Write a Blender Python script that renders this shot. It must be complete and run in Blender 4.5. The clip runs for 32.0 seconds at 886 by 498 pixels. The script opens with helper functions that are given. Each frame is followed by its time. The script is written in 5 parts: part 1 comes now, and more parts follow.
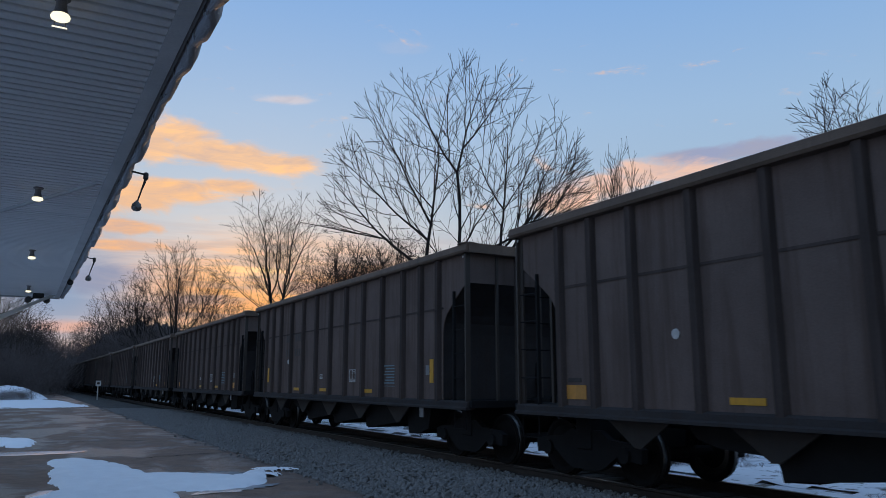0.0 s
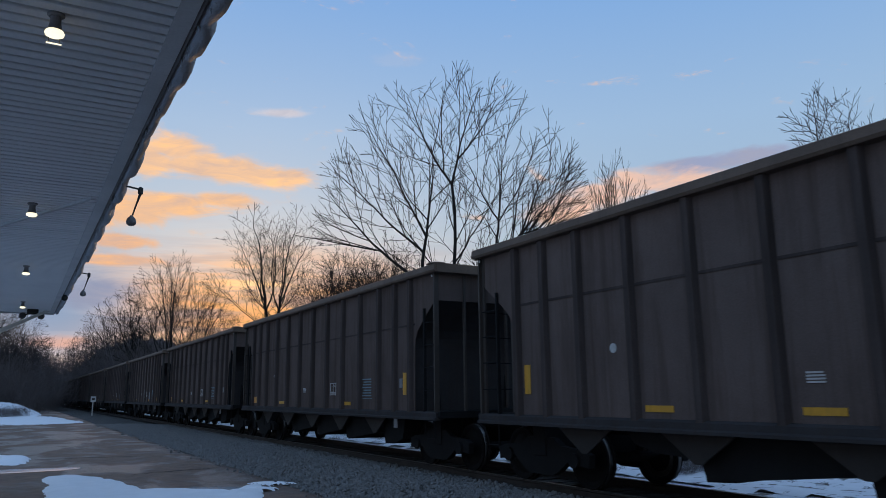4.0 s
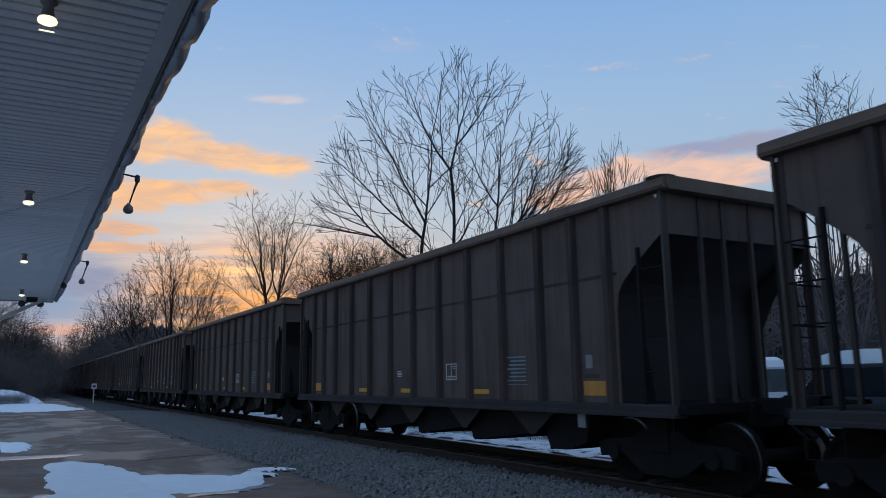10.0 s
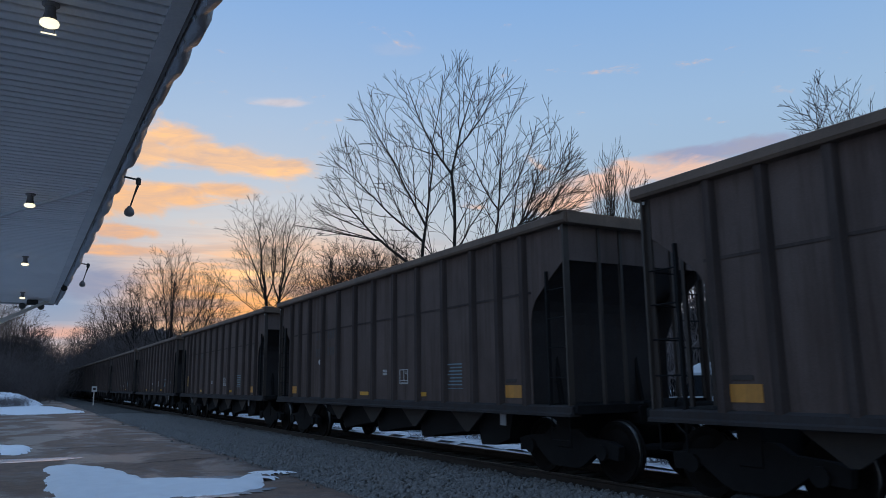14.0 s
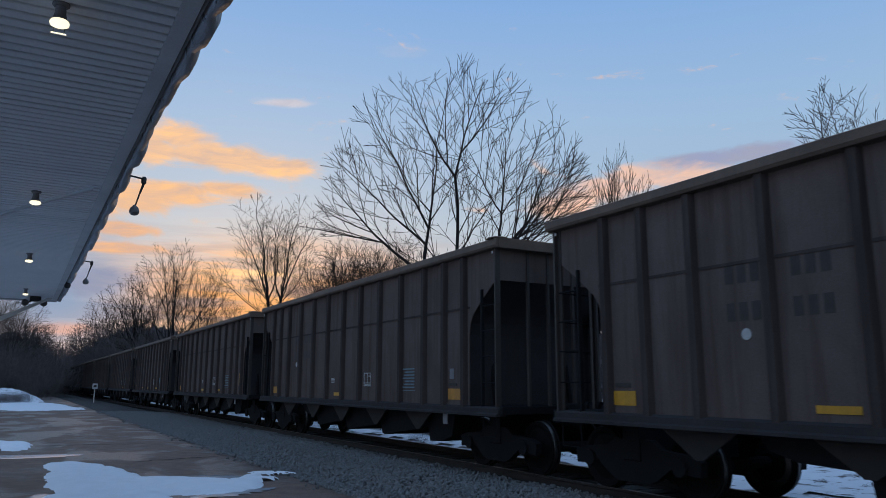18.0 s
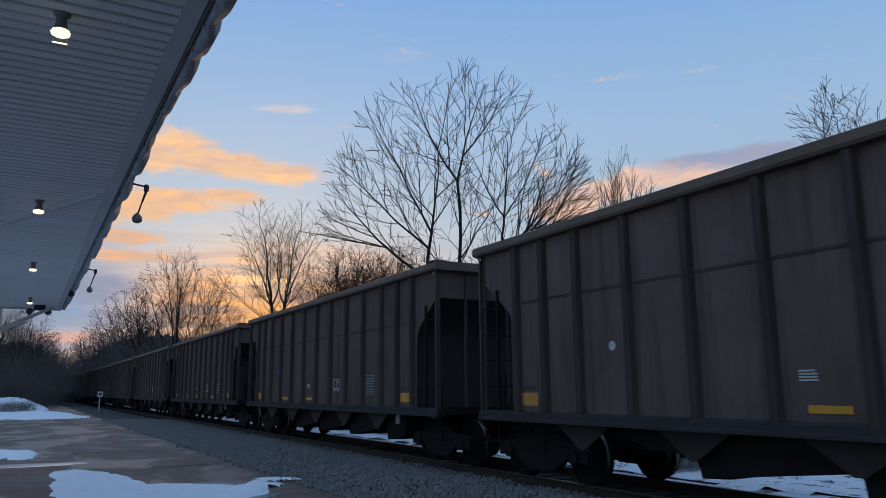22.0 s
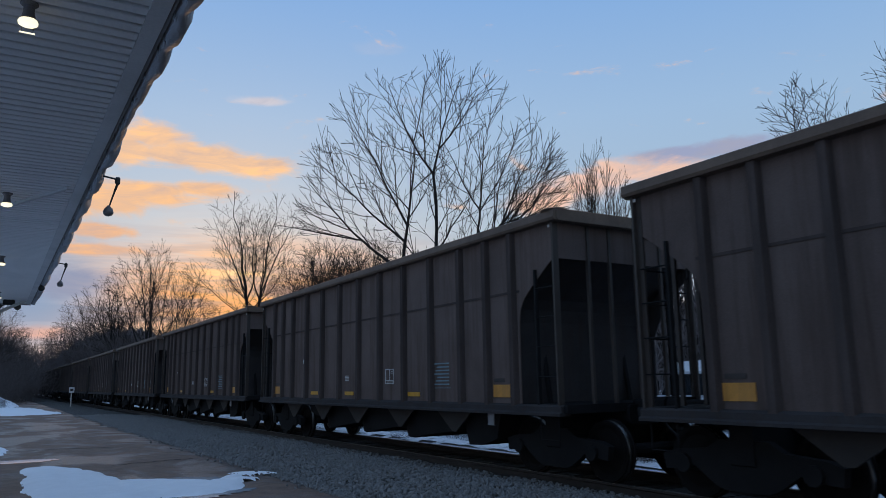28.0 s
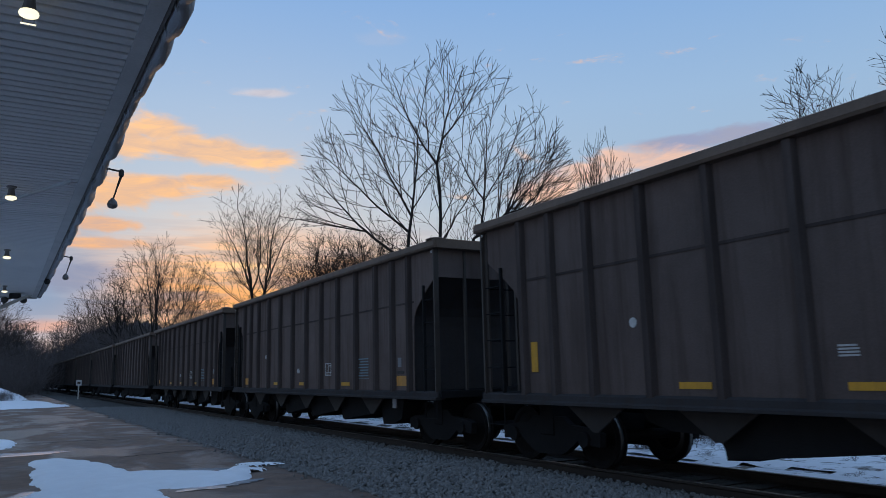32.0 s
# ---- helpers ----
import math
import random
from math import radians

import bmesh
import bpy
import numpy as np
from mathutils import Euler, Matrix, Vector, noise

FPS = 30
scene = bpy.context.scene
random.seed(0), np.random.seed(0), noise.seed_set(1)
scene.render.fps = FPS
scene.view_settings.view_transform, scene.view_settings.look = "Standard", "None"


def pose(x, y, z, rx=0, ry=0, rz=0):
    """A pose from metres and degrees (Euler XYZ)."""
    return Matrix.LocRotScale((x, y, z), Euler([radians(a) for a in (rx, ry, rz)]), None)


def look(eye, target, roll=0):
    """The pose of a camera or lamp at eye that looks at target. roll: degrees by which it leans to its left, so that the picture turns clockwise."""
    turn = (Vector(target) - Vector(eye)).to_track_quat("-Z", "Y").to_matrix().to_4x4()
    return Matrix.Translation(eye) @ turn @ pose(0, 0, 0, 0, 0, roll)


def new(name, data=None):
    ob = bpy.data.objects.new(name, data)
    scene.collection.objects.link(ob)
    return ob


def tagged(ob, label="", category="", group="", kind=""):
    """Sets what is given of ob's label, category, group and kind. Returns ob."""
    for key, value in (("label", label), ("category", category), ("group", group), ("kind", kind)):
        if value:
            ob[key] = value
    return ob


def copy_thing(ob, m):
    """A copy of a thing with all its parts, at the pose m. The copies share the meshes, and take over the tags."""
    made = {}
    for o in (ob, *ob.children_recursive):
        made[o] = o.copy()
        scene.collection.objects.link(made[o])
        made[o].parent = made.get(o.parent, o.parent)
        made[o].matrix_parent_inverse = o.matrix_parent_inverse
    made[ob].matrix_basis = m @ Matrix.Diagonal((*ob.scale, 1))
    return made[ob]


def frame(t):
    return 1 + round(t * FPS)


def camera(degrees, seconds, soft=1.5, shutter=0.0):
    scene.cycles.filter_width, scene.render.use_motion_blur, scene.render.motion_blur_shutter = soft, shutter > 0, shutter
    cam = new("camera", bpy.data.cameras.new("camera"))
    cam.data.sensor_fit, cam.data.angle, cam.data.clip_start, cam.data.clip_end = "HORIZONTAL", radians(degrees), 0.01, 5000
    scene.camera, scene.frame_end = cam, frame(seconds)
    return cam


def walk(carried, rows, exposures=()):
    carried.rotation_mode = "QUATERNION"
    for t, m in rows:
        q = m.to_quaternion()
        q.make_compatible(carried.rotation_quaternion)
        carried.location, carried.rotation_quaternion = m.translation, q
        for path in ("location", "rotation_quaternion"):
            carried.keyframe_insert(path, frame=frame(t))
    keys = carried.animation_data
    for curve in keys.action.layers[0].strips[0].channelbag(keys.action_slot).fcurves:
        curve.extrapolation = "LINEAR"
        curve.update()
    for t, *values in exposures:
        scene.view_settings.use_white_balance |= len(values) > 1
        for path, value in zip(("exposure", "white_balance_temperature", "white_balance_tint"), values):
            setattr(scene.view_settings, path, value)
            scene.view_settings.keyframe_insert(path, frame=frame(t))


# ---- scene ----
# Rail top is z = 0, the track runs along y, the platform lies on the side of x < 4.3.
cam = camera(61.65, 32.0, soft=0.6, shutter=0.05)
ROWS = [
    (0, -0.0013, 0.0135, 1.3001, 100.071, 0.043, -29.318), (0.5, -0.0059, 0.0169, 1.3066, 100.48, 0.048, -29.535), (1, -0.0034, 0.0153, 1.3076, 100.627, 0.275, -29.408),
    (1.5, -0.0027, 0.019, 1.303, 100.471, 0.52, -29.346), (2, 0.0023, 0.0238, 1.3017, 100.159, 0.58, -29.355), (2.5, 0.0027, 0.0261, 1.2992, 99.901, 0.709, -29.323),
    (3, 0.0002, 0.015, 1.298, 100.225, 0.833, -29.358), (3.5, -0.0029, 0.0121, 1.302, 100.829, 0.606, -29.587), (5.5, -0.0012, 0.0052, 1.3015, 100.947, 1.081, -29.58),
    (6, 0.0031, 0.0091, 1.3027, 100.737, 1.017, -30.052), (6.5, 0.0038, 0.018, 1.3071, 100.42, 0.834, -30.161), (7, 0.0033, 0.0197, 1.3122, 100.175, 0.634, -29.988),
    (7.5, 0.0059, 0.0146, 1.3166, 100.263, 0.573, -29.87), (8, 0.005, -0.0024, 1.3118, 100.467, 0.398, -29.918), (8.5, 0.0012, 0.0014, 1.3099, 100.407, 0.386, -29.705),
    (9, 0.0019, 0.006, 1.313, 100.328, 0.465, -29.529), (9.5, 0.0036, 0.0082, 1.3124, 100.14, 0.744, -29.649), (10, 0.0098, 0.0036, 1.3062, 99.891, 0.889, -29.566),
    (10.5, 0.0049, 0.0163, 1.3095, 100.08, 0.747, -29.516), (11, 0.0062, 0.0061, 1.3076, 100.462, 0.761, -29.473), (11.5, 0.0014, 0.006, 1.3073, 100.353, 0.777, -29.298),
    (12, -0.0011, 0.0108, 1.3103, 100.112, 0.654, -29.42), (12.5, -0, 0.0097, 1.3051, 99.883, 0.776, -29.77), (13, 0.0116, 0.0065, 1.3024, 99.758, 1.035, -29.995),
    (13.5, 0.0134, 0.0089, 1.3091, 99.94, 1.037, -29.82), (14, 0.0094, 0.0086, 1.3065, 100.151, 0.767, -29.54), (14.5, 0.0004, 0.0046, 1.3057, 100.496, 0.448, -29.532),
    (16.5, -0.0061, -0.0033, 1.2973, 99.676, -0.266, -29.449), (17, -0.0099, -0.0005, 1.2979, 99.711, -0.518, -29.141), (17.5, -0.0073, -0.0112, 1.2985, 100.069, -0.373, -29.219),
    (18, -0.0046, -0.0015, 1.3112, 100.348, -0.117, -29.514), (18.5, -0.002, -0.0072, 1.3009, 100.562, 0.255, -29.381), (19, -0.0018, -0.0148, 1.305, 100.749, 0.451, -29.362),
    (19.5, -0.004, -0.0194, 1.3017, 100.785, 0.435, -29.484), (20, -0.0054, -0.0127, 1.3044, 100.593, 0.421, -29.404), (20.5, -0.0044, -0.0118, 1.3052, 100.481, 0.567, -29.204),
    (21, -0.0041, -0.0192, 1.3056, 100.531, 0.662, -29.108), (21.5, -0.0028, -0.0247, 1.3052, 100.686, 0.681, -29.266), (22, -0.0011, -0.0065, 1.3108, 100.664, 0.504, -29.154),
    (22.5, -0.0008, -0.0063, 1.3042, 100.144, 0.213, -29.204), (23, -0.0017, 0.0004, 1.3071, 99.719, -0, -29.654), (23.5, -0.0013, -0.0041, 1.3097, 99.635, -0.17, -30.168),
    (24, -0.0026, -0.0102, 1.3085, 99.638, -0.169, -30.35), (24.5, -0.0014, -0.0073, 1.3043, 99.602, -0.045, -30.128), (25, -0.0053, -0.0085, 1.3017, 99.649, 0.022, -30.031),
    (25.5, -0.0049, -0.0057, 1.306, 99.729, 0.138, -30.34), (27.5, -0.0005, -0.0132, 1.3072, 100.256, 0.879, -30.528), (28, 0.0004, -0.0217, 1.3054, 100.112, 0.943, -30.937),
    (28.5, -0.0023, -0.0192, 1.3015, 100.185, 1.064, -31.007), (29, -0.001, -0.0101, 1.3046, 100.286, 1.011, -31.023), (29.5, -0.0001, -0.0068, 1.3059, 100.161, 0.991, -30.828),
    (30, -0.0015, -0.0105, 1.3036, 99.993, 0.918, -30.745), (30.5, 0.0005, -0.0088, 1.3023, 99.804, 0.876, -30.822), (31, -0, -0.0087, 1.3009, 99.618, 1.023, -30.701),
    (31.5, 0.0023, -0.0114, 1.2995, 99.578, 1.32, -30.517), (32, 0.0052, -0.0048, 1.3014, 99.385, 1.362, -30.538),
]
walk(cam, [(t, pose(*p)) for t, *p in ROWS])

# ---------------------------------------------------------------- world and light
SUN_AZ, SUN_EL = 15.7, 4.0


class Nodes:
    """Small helper that chains shader nodes."""

    def __init__(self, tree):
        self.t = tree

    def put(self, sock, v):
        if isinstance(v, (int, float)):
            sock.default_value = v
        elif isinstance(v, tuple):
            sock.default_value = (*v, 1) if len(sock.default_value) == 4 and len(v) == 3 else v
        else:
            self.t.links.new(v, sock)

    def math(self, op, a, b=0.0, c=0.0, clamp=False):
        n = self.t.nodes.new("ShaderNodeMath")
        n.operation, n.use_clamp = op, clamp
        for s, v in zip(n.inputs, (a, b, c)):
            self.put(s, v)
        return n.outputs[0]

    def mix(self, fac, a, b, blend="MIX"):
        n = self.t.nodes.new("ShaderNodeMix")
        n.data_type, n.blend_type, n.clamp_factor = "RGBA", blend, True
        self.put(n.inputs[0], fac)
        self.put(n.inputs[6], a)
        self.put(n.inputs[7], b)
        return n.outputs[2]

    def ramp(self, fac, stops, smooth=False):
        n = self.t.nodes.new("ShaderNodeValToRGB")
        el = n.color_ramp.elements
        if smooth:
            n.color_ramp.interpolation = "EASE"
        while len(el) < len(stops):
            el.new(0.5)
        for e, (p, c) in zip(el, stops):
            e.position = p
            e.color = (*c, 1) if isinstance(c, tuple) else (c, c, c, 1)
        self.put(n.inputs[0], fac)
        return n.outputs[0]

    def noise(self, vec, scale, detail=4.0, rough=0.55, distort=0.0, dims="3D"):
        n = self.t.nodes.new("ShaderNodeTexNoise")
        n.noise_dimensions = dims
        if vec is not None:
            self.t.links.new(vec, n.inputs["Vector"])
        n.inputs["Scale"].default_value, n.inputs["Detail"].default_value = scale, detail
        n.inputs["Roughness"].default_value, n.inputs["Distortion"].default_value = rough, distort
        return n.outputs[0]

    def scaled(self, vec, s, off=(0, 0, 0)):
        n = self.t.nodes.new("ShaderNodeMapping")
        self.t.links.new(vec, n.inputs[0])
        n.inputs["Scale"].default_value, n.inputs["Location"].default_value = s, off
        return n.outputs[0]


def gauss(N, az, el, a0, e0, sa, se, tilt=0.0):
    """A soft ellipse on the sky, in degrees, leaning by tilt."""
    da = N.math("SUBTRACT", az, a0)
    de = N.math("SUBTRACT", el, e0)
    de = N.math("SUBTRACT", de, N.math("MULTIPLY", da, tilt))
    q = N.math("ADD", N.math("POWER", N.math("ABSOLUTE", N.math("DIVIDE", da, sa)), 2.0),
               N.math("POWER", N.math("ABSOLUTE", N.math("DIVIDE", de, se)), 2.0))
    return N.math("EXPONENT", N.math("MULTIPLY", q, -1.0))


def make_world():
    w = bpy.data.worlds.new("dusk_sky")
    w.use_nodes = True
    scene.world = w
    t = w.node_tree
    t.nodes.clear()
    N = Nodes(t)
    out = t.nodes.new("ShaderNodeOutputWorld")
    bg = t.nodes.new("ShaderNodeBackground")
    t.links.new(bg.outputs[0], out.inputs[0])
    co = t.nodes.new("ShaderNodeTexCoord").outputs["Generated"]
    sep = t.nodes.new("ShaderNodeSeparateXYZ")
    t.links.new(co, sep.inputs[0])
    az = N.math("MULTIPLY", N.math("ARCTAN2", sep.outputs[0], sep.outputs[1]), 57.2958)
    el = N.math("MULTIPLY", N.math("ARCSINE", sep.outputs[2]), 57.2958)
    # clear sky: pale towards the horizon, blue above
    base = N.ramp(N.math("DIVIDE", el, 90.0, clamp=True), [
        (0.0, (0.42, 0.37, 0.43)), (0.05, (0.37, 0.40, 0.51)), (0.13, (0.35, 0.465, 0.60)), (0.22, (0.305, 0.465, 0.69)),
        (0.33, (0.195, 0.385, 0.72)), (0.6, (0.235, 0.385, 0.67)), (1.0, (0.21, 0.35, 0.60))])
    sky = t.nodes.new("ShaderNodeTexSky")
    sky.sky_type, sky.sun_disc = "NISHITA", False
    sky.sun_elevation, sky.sun_rotation = radians(SUN_EL), radians(SUN_AZ)
    base = N.mix(0.02, base, sky.outputs[0])
    # glow of the low sun behind thin banded cloud
    comb = t.nodes.new("ShaderNodeCombineXYZ")
    N.put(comb.inputs[0], az)
    N.put(comb.inputs[1], el)
    flat = comb.outputs[0]
    band = N.noise(N.scaled(flat, (0.085, 0.85, 1.0)), 1.0, 5.0, 0.62, 0.5)
    band = N.ramp(band, [(0.43, 0.0), (0.55, 1.0)])
    glow = gauss(N, az, el, 17.5, 5.8, 10.0, 3.2)
    col = N.mix(N.math("MULTIPLY", glow, 0.97), base, (0.90, 0.42, 0.18))
    core = gauss(N, az, el, 16.8, 7.0, 9.5, 3.1)
    col = N.mix(N.math("MULTIPLY", core, N.math("MULTIPLY_ADD", band, 0.75, 0.25)), col, (1.08, 0.50, 0.15))
    hot = gauss(N, az, el, 16.4, 8.0, 3.2, 1.2)
    col = N.mix(N.math("MULTIPLY", hot, N.math("MULTIPLY_ADD", band, 0.7, 0.3)), col, (1.5, 1.0, 0.50))
    grey = N.ramp(N.noise(N.scaled(flat, (0.075, 1.0, 1.0), (3.1, 7.7, 0)), 1.0, 5.0, 0.6, 0.4), [(0.47, 0.0), (0.57, 1.0)])
    low = gauss(N, az, el, 14.0, 6.2, 24.0, 3.9)
    col = N.mix(N.math("MULTIPLY", N.math("MULTIPLY", grey, low), 0.62), col, (0.34, 0.30, 0.35))
    # lit clouds
    rag = N.noise(N.scaled(flat, (0.15, 0.42, 1.0)), 1.0, 6.0, 0.6, 0.9)
    fine = N.noise(N.scaled(flat, (0.5, 1.3, 1.0), (9, 4, 0)), 1.0, 4.0, 0.6, 0.5)
    rag = N.math("ADD", N.math("MULTIPLY", rag, 0.75), N.math("MULTIPLY", fine, 0.25))

    soft = N.noise(N.scaled(flat, (0.22, 0.8, 1.0), (2, 6, 0)), 1.0, 5.0, 0.6, 0.8)

    def cloud(col, spots, colour, lo, hi, amount):
        m = None
        for s in spots:
            g = gauss(N, az, el, *s)
            m = g if m is None else N.math("MAXIMUM", m, g)
        dens = N.math("ADD", m, N.math("MULTIPLY", N.math("SUBTRACT", rag, 0.5), 1.9))
        f = N.ramp(dens, [(lo - 0.06, 0.0), (hi + 0.12, 1.0)], True)
        dim = tuple(a * 0.50 + b * 0.50 for a, b in zip(colour, (0.40, 0.38, 0.45)))
        tone = N.mix(N.ramp(soft, [(0.34, 0.0), (0.66, 1.0)]), dim, colour)
        return N.mix(N.math("MULTIPLY", f, amount), col, tone)

    col = N.mix(N.math("MULTIPLY", gauss(N, az, el, 1.8, 6.3, 4.8, 3.8), 0.95), col, (0.27, 0.37, 0.54))
    col = cloud(col, [(4.0, 7.2, 3.2, 1.6), (0.5, 8.0, 3.0, 1.6)], (0.26, 0.30, 0.45), 0.35, 0.8, 0.8)
    col = cloud(col, [(2.6, 3.7, 3.0, 0.6)], (0.90, 0.47, 0.32), 0.35, 0.8, 0.8)
    col = cloud(col, [(9.4, 17.8, 3.0, 1.25), (6.6, 16.9, 3.2, 1.3), (12.6, 16.5, 3.6, 1.05), (16.4, 16.2, 3.4, 0.85), (3.5, 16.3, 3.0, 1.5), (10.6, 17.0, 2.6, 1.1)],
                (1.10, 0.64, 0.31), 0.20, 0.58, 0.97)
    col = cloud(col, [(9.0, 13.8, 3.8, 0.95), (12.8, 14.3, 2.6, 0.7), (6.0, 13.0, 3.5, 1.1), (3.0, 12.4, 3.0, 1.1)], (1.08, 0.60, 0.27), 0.22, 0.58, 0.97)
    col = cloud(col, [(5.6, 10.9, 3.2, 0.60), (5.2, 9.5, 3.6, 0.5), (1.5, 10.2, 3.0, 1.0)], (1.05, 0.54, 0.23), 0.30, 0.6, 0.95)
    col = cloud(col, [(17.0, 21.0, 2.6, 0.42)], (0.80, 0.71, 0.72), 0.35, 1.0, 0.75)
    col = cloud(col, [(28.5, 21.4, 1.6, 0.4), (26.0, 25.2, 3.0, 0.8)], (0.60, 0.58, 0.66), 0.5, 1.2, 0.15)
    col = cloud(col, [(53.5, 16.3, 7.5, 1.0, 0.05), (49.0, 16.3, 4.0, 0.7)], (0.33, 0.36, 0.53), 0.42, 0.80, 0.9)
    col = cloud(col, [(43.5, 14.8, 5.0, 1.6, 0.12), (39.5, 13.6, 3.5, 1.4), (50.0, 14.6, 7.0, 1.3, 0.05)], (1.0, 0.62, 0.44), 0.38, 0.74, 0.92)
    # the earth below the horizon
    col = N.mix(N.math("LESS_THAN", el, -0.3), col, (0.12, 0.12, 0.14))
    t.links.new(col, bg.inputs["Color"])
    bg.inputs["Strength"].default_value = 1.0


make_world()
sun = new("sun", bpy.data.lights.new("sun", "SUN"))
sun.data.energy, sun.data.angle, sun.data.color = 0.25, radians(3.0), (1.0, 0.62, 0.34)
SUN_DIR = Vector((math.sin(radians(SUN_AZ)), math.cos(radians(SUN_AZ)), math.tan(radians(SUN_EL))))
sun.matrix_world = look(SUN_DIR * 50, (0, 0, 0))


# ---------------------------------------------------------------- materials
def material(name, colour, rough=0.7, metal=0.0, dark=0.6, scale=4.0, fine=60.0, bump=0.15, dist=0.004, spread=0.25,
             streak=0.0, streak_colour=(0.05, 0.035, 0.028), spec=0.4, vary=0.0, stain=None, coords="Object"):
    """A surface with large stains, fine grain, optional vertical streaks and relief."""
    m = bpy.data.materials.new(name)
    m.use_nodes = True
    t = m.node_tree
    N = Nodes(t)
    b = t.nodes["Principled BSDF"]
    co = t.nodes.new("ShaderNodeTexCoord").outputs[coords]
    big = N.noise(co, scale, 5.0, 0.6, 0.3)
    small = N.noise(co, fine, 3.0, 0.6)
    c2 = tuple(c * dark for c in colour)
    f = N.math("ADD", N.math("MULTIPLY", big, 0.65), N.math("MULTIPLY", small, 0.35))
    col = N.mix(N.ramp(f, [(0.5 - spread * 0.5, 1.0), (0.5 + spread * 0.5, 0.0)]), colour, c2)
    if streak:
        s = N.noise(N.scaled(co, (5.0, 5.0, 0.35)), 1.0, 5.0, 0.65, 0.2)
        col = N.mix(N.math("MULTIPLY", N.ramp(s, [(0.48, 0.0), (0.7, 1.0)]), streak), col, streak_colour)
    if stain:
        s = N.noise(co, stain[0], 4.0, 0.6, 0.6)
        col = N.mix(N.ramp(s, [(stain[1], 0.0), (stain[1] + 0.08, 1.0)]), col, stain[2])
    if vary:
        r = t.nodes.new("ShaderNodeObjectInfo").outputs["Random"]
        k = N.math("MULTIPLY_ADD", r, vary, 1.0 - vary * 0.5)
        n = t.nodes.new("ShaderNodeVectorMath")
        n.operation = "SCALE"
        t.links.new(col, n.inputs[0])
        t.links.new(k, n.inputs["Scale"])
        col = n.outputs[0]
    t.links.new(col, b.inputs["Base Color"])
    t.links.new(N.math("MULTIPLY_ADD", small, 0.25, rough - 0.12, clamp=True), b.inputs["Roughness"])
    b.inputs["Metallic"].default_value = metal
    b.inputs["Specular IOR Level"].default_value = spec
    if bump:
        bp = t.nodes.new("ShaderNodeBump")
        bp.inputs["Strength"].default_value, bp.inputs["Distance"].default_value = bump, dist
        t.links.new(N.math("ADD", small, N.math("MULTIPLY", big, 0.6)), bp.inputs["Height"])
        t.links.new(bp.outputs[0], b.inputs["Normal"])
    return m


def glowing(name, colour, power):
    m = bpy.data.materials.new(name)
    m.use_nodes = True
    b = m.node_tree.nodes["Principled BSDF"]
    b.inputs["Base Color"].default_value = (*colour, 1)
    b.inputs["Emission Color"].default_value = (*colour, 1)
    b.inputs["Emission Strength"].default_value = power
    return m


CAR = material("weathered_car_paint", (0.164, 0.123, 0.108), 0.9, 0.0, 0.55, 0.7, 45, 0.3, 0.006, 0.4, 0.75, (0.076, 0.053, 0.044), 0.03, 0.22)
# Ribs and seams: weathered paint toned darker than the side sheets.
RIB = material("dark_weathered_rib_paint", (0.098, 0.076, 0.069), 0.9, 0.0, 0.55, 0.9, 45, 0.3, 0.006, 0.4, 0.6, (0.035, 0.028, 0.025), 0.03, 0.25)
CHORD = material("dusty_top_chord", (0.165, 0.114, 0.083), 0.7, 0.0, 0.6, 1.2, 40, 0.4, 0.01, 0.35, 0.3, (0.05, 0.04, 0.035), 0.3, 0.15)
# Underframe and truck parts, nearly black all over.
UNDER = material("near_black_underframe", (0.020, 0.0195, 0.020), 0.8, 0.0, 0.6, 2.0, 40, 0.4, 0.01, 0.4, 0, spec=0.08)
# Sheet colour darkened: shade around the car ends and sills is put in.
SLOPE = material("shade_dark_sheet", (0.062, 0.057, 0.057), 0.92, 0.0, 0.6, 1.2, 35, 0.3, 0.008, 0.4, 0.4, (0.05, 0.034, 0.025), 0.05)
GUSSET = material("rusty_gusset", (0.036, 0.029, 0.025), 0.75, 0.0, 0.55, 2.5, 40, 0.3, 0.008, 0.4, 0.3)
POST = material("scuffed_steel_post", (0.060, 0.046, 0.038), 0.6, 0.0, 0.6, 3.0, 40, 0.3, 0.006, 0.4, 0.3)
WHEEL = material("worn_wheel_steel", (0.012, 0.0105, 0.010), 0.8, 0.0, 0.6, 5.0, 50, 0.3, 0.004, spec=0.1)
TREAD = material("polished_wheel_tread", (0.20, 0.19, 0.18), 0.42, 1.0, 0.8, 8.0, 60, 0.1, 0.002)
YELLOW = material("yellow_reflector", (0.70, 0.34, 0.025), 0.5, 0.0, 0.7, 6.0, 60, 0.1, 0.002, 0.5, 0.4, (0.12, 0.07, 0.03))
ORANGE = material("dirty_orange_reflector", (0.66, 0.29, 0.05), 0.5, 0.0, 0.65, 6.0, 60, 0.1, 0.002, 0.5, 0.5, (0.10, 0.06, 0.035))
PALETAG = material("faded_pale_spray", (0.34, 0.37, 0.40), 0.7, 0.0, 0.5, 8.0, 60, 0.1, 0.002, 0.5, 0.4)
STENCIL = material("faded_white_stencil", (0.60, 0.58, 0.55), 0.7, 0.0, 0.6, 8.0, 60, 0.1, 0.002, 0.5, 0.3)
TEAL = material("faded_teal_stencil", (0.20, 0.30, 0.33), 0.7, 0.0, 0.6, 8.0, 60, 0.1, 0.002, 0.5, 0.3)
GREYPAINT = material("grey_patch_paint", (0.26, 0.25, 0.25), 0.7, 0.0, 0.7, 6.0, 60, 0.1, 0.002, 0.5, 0.3)
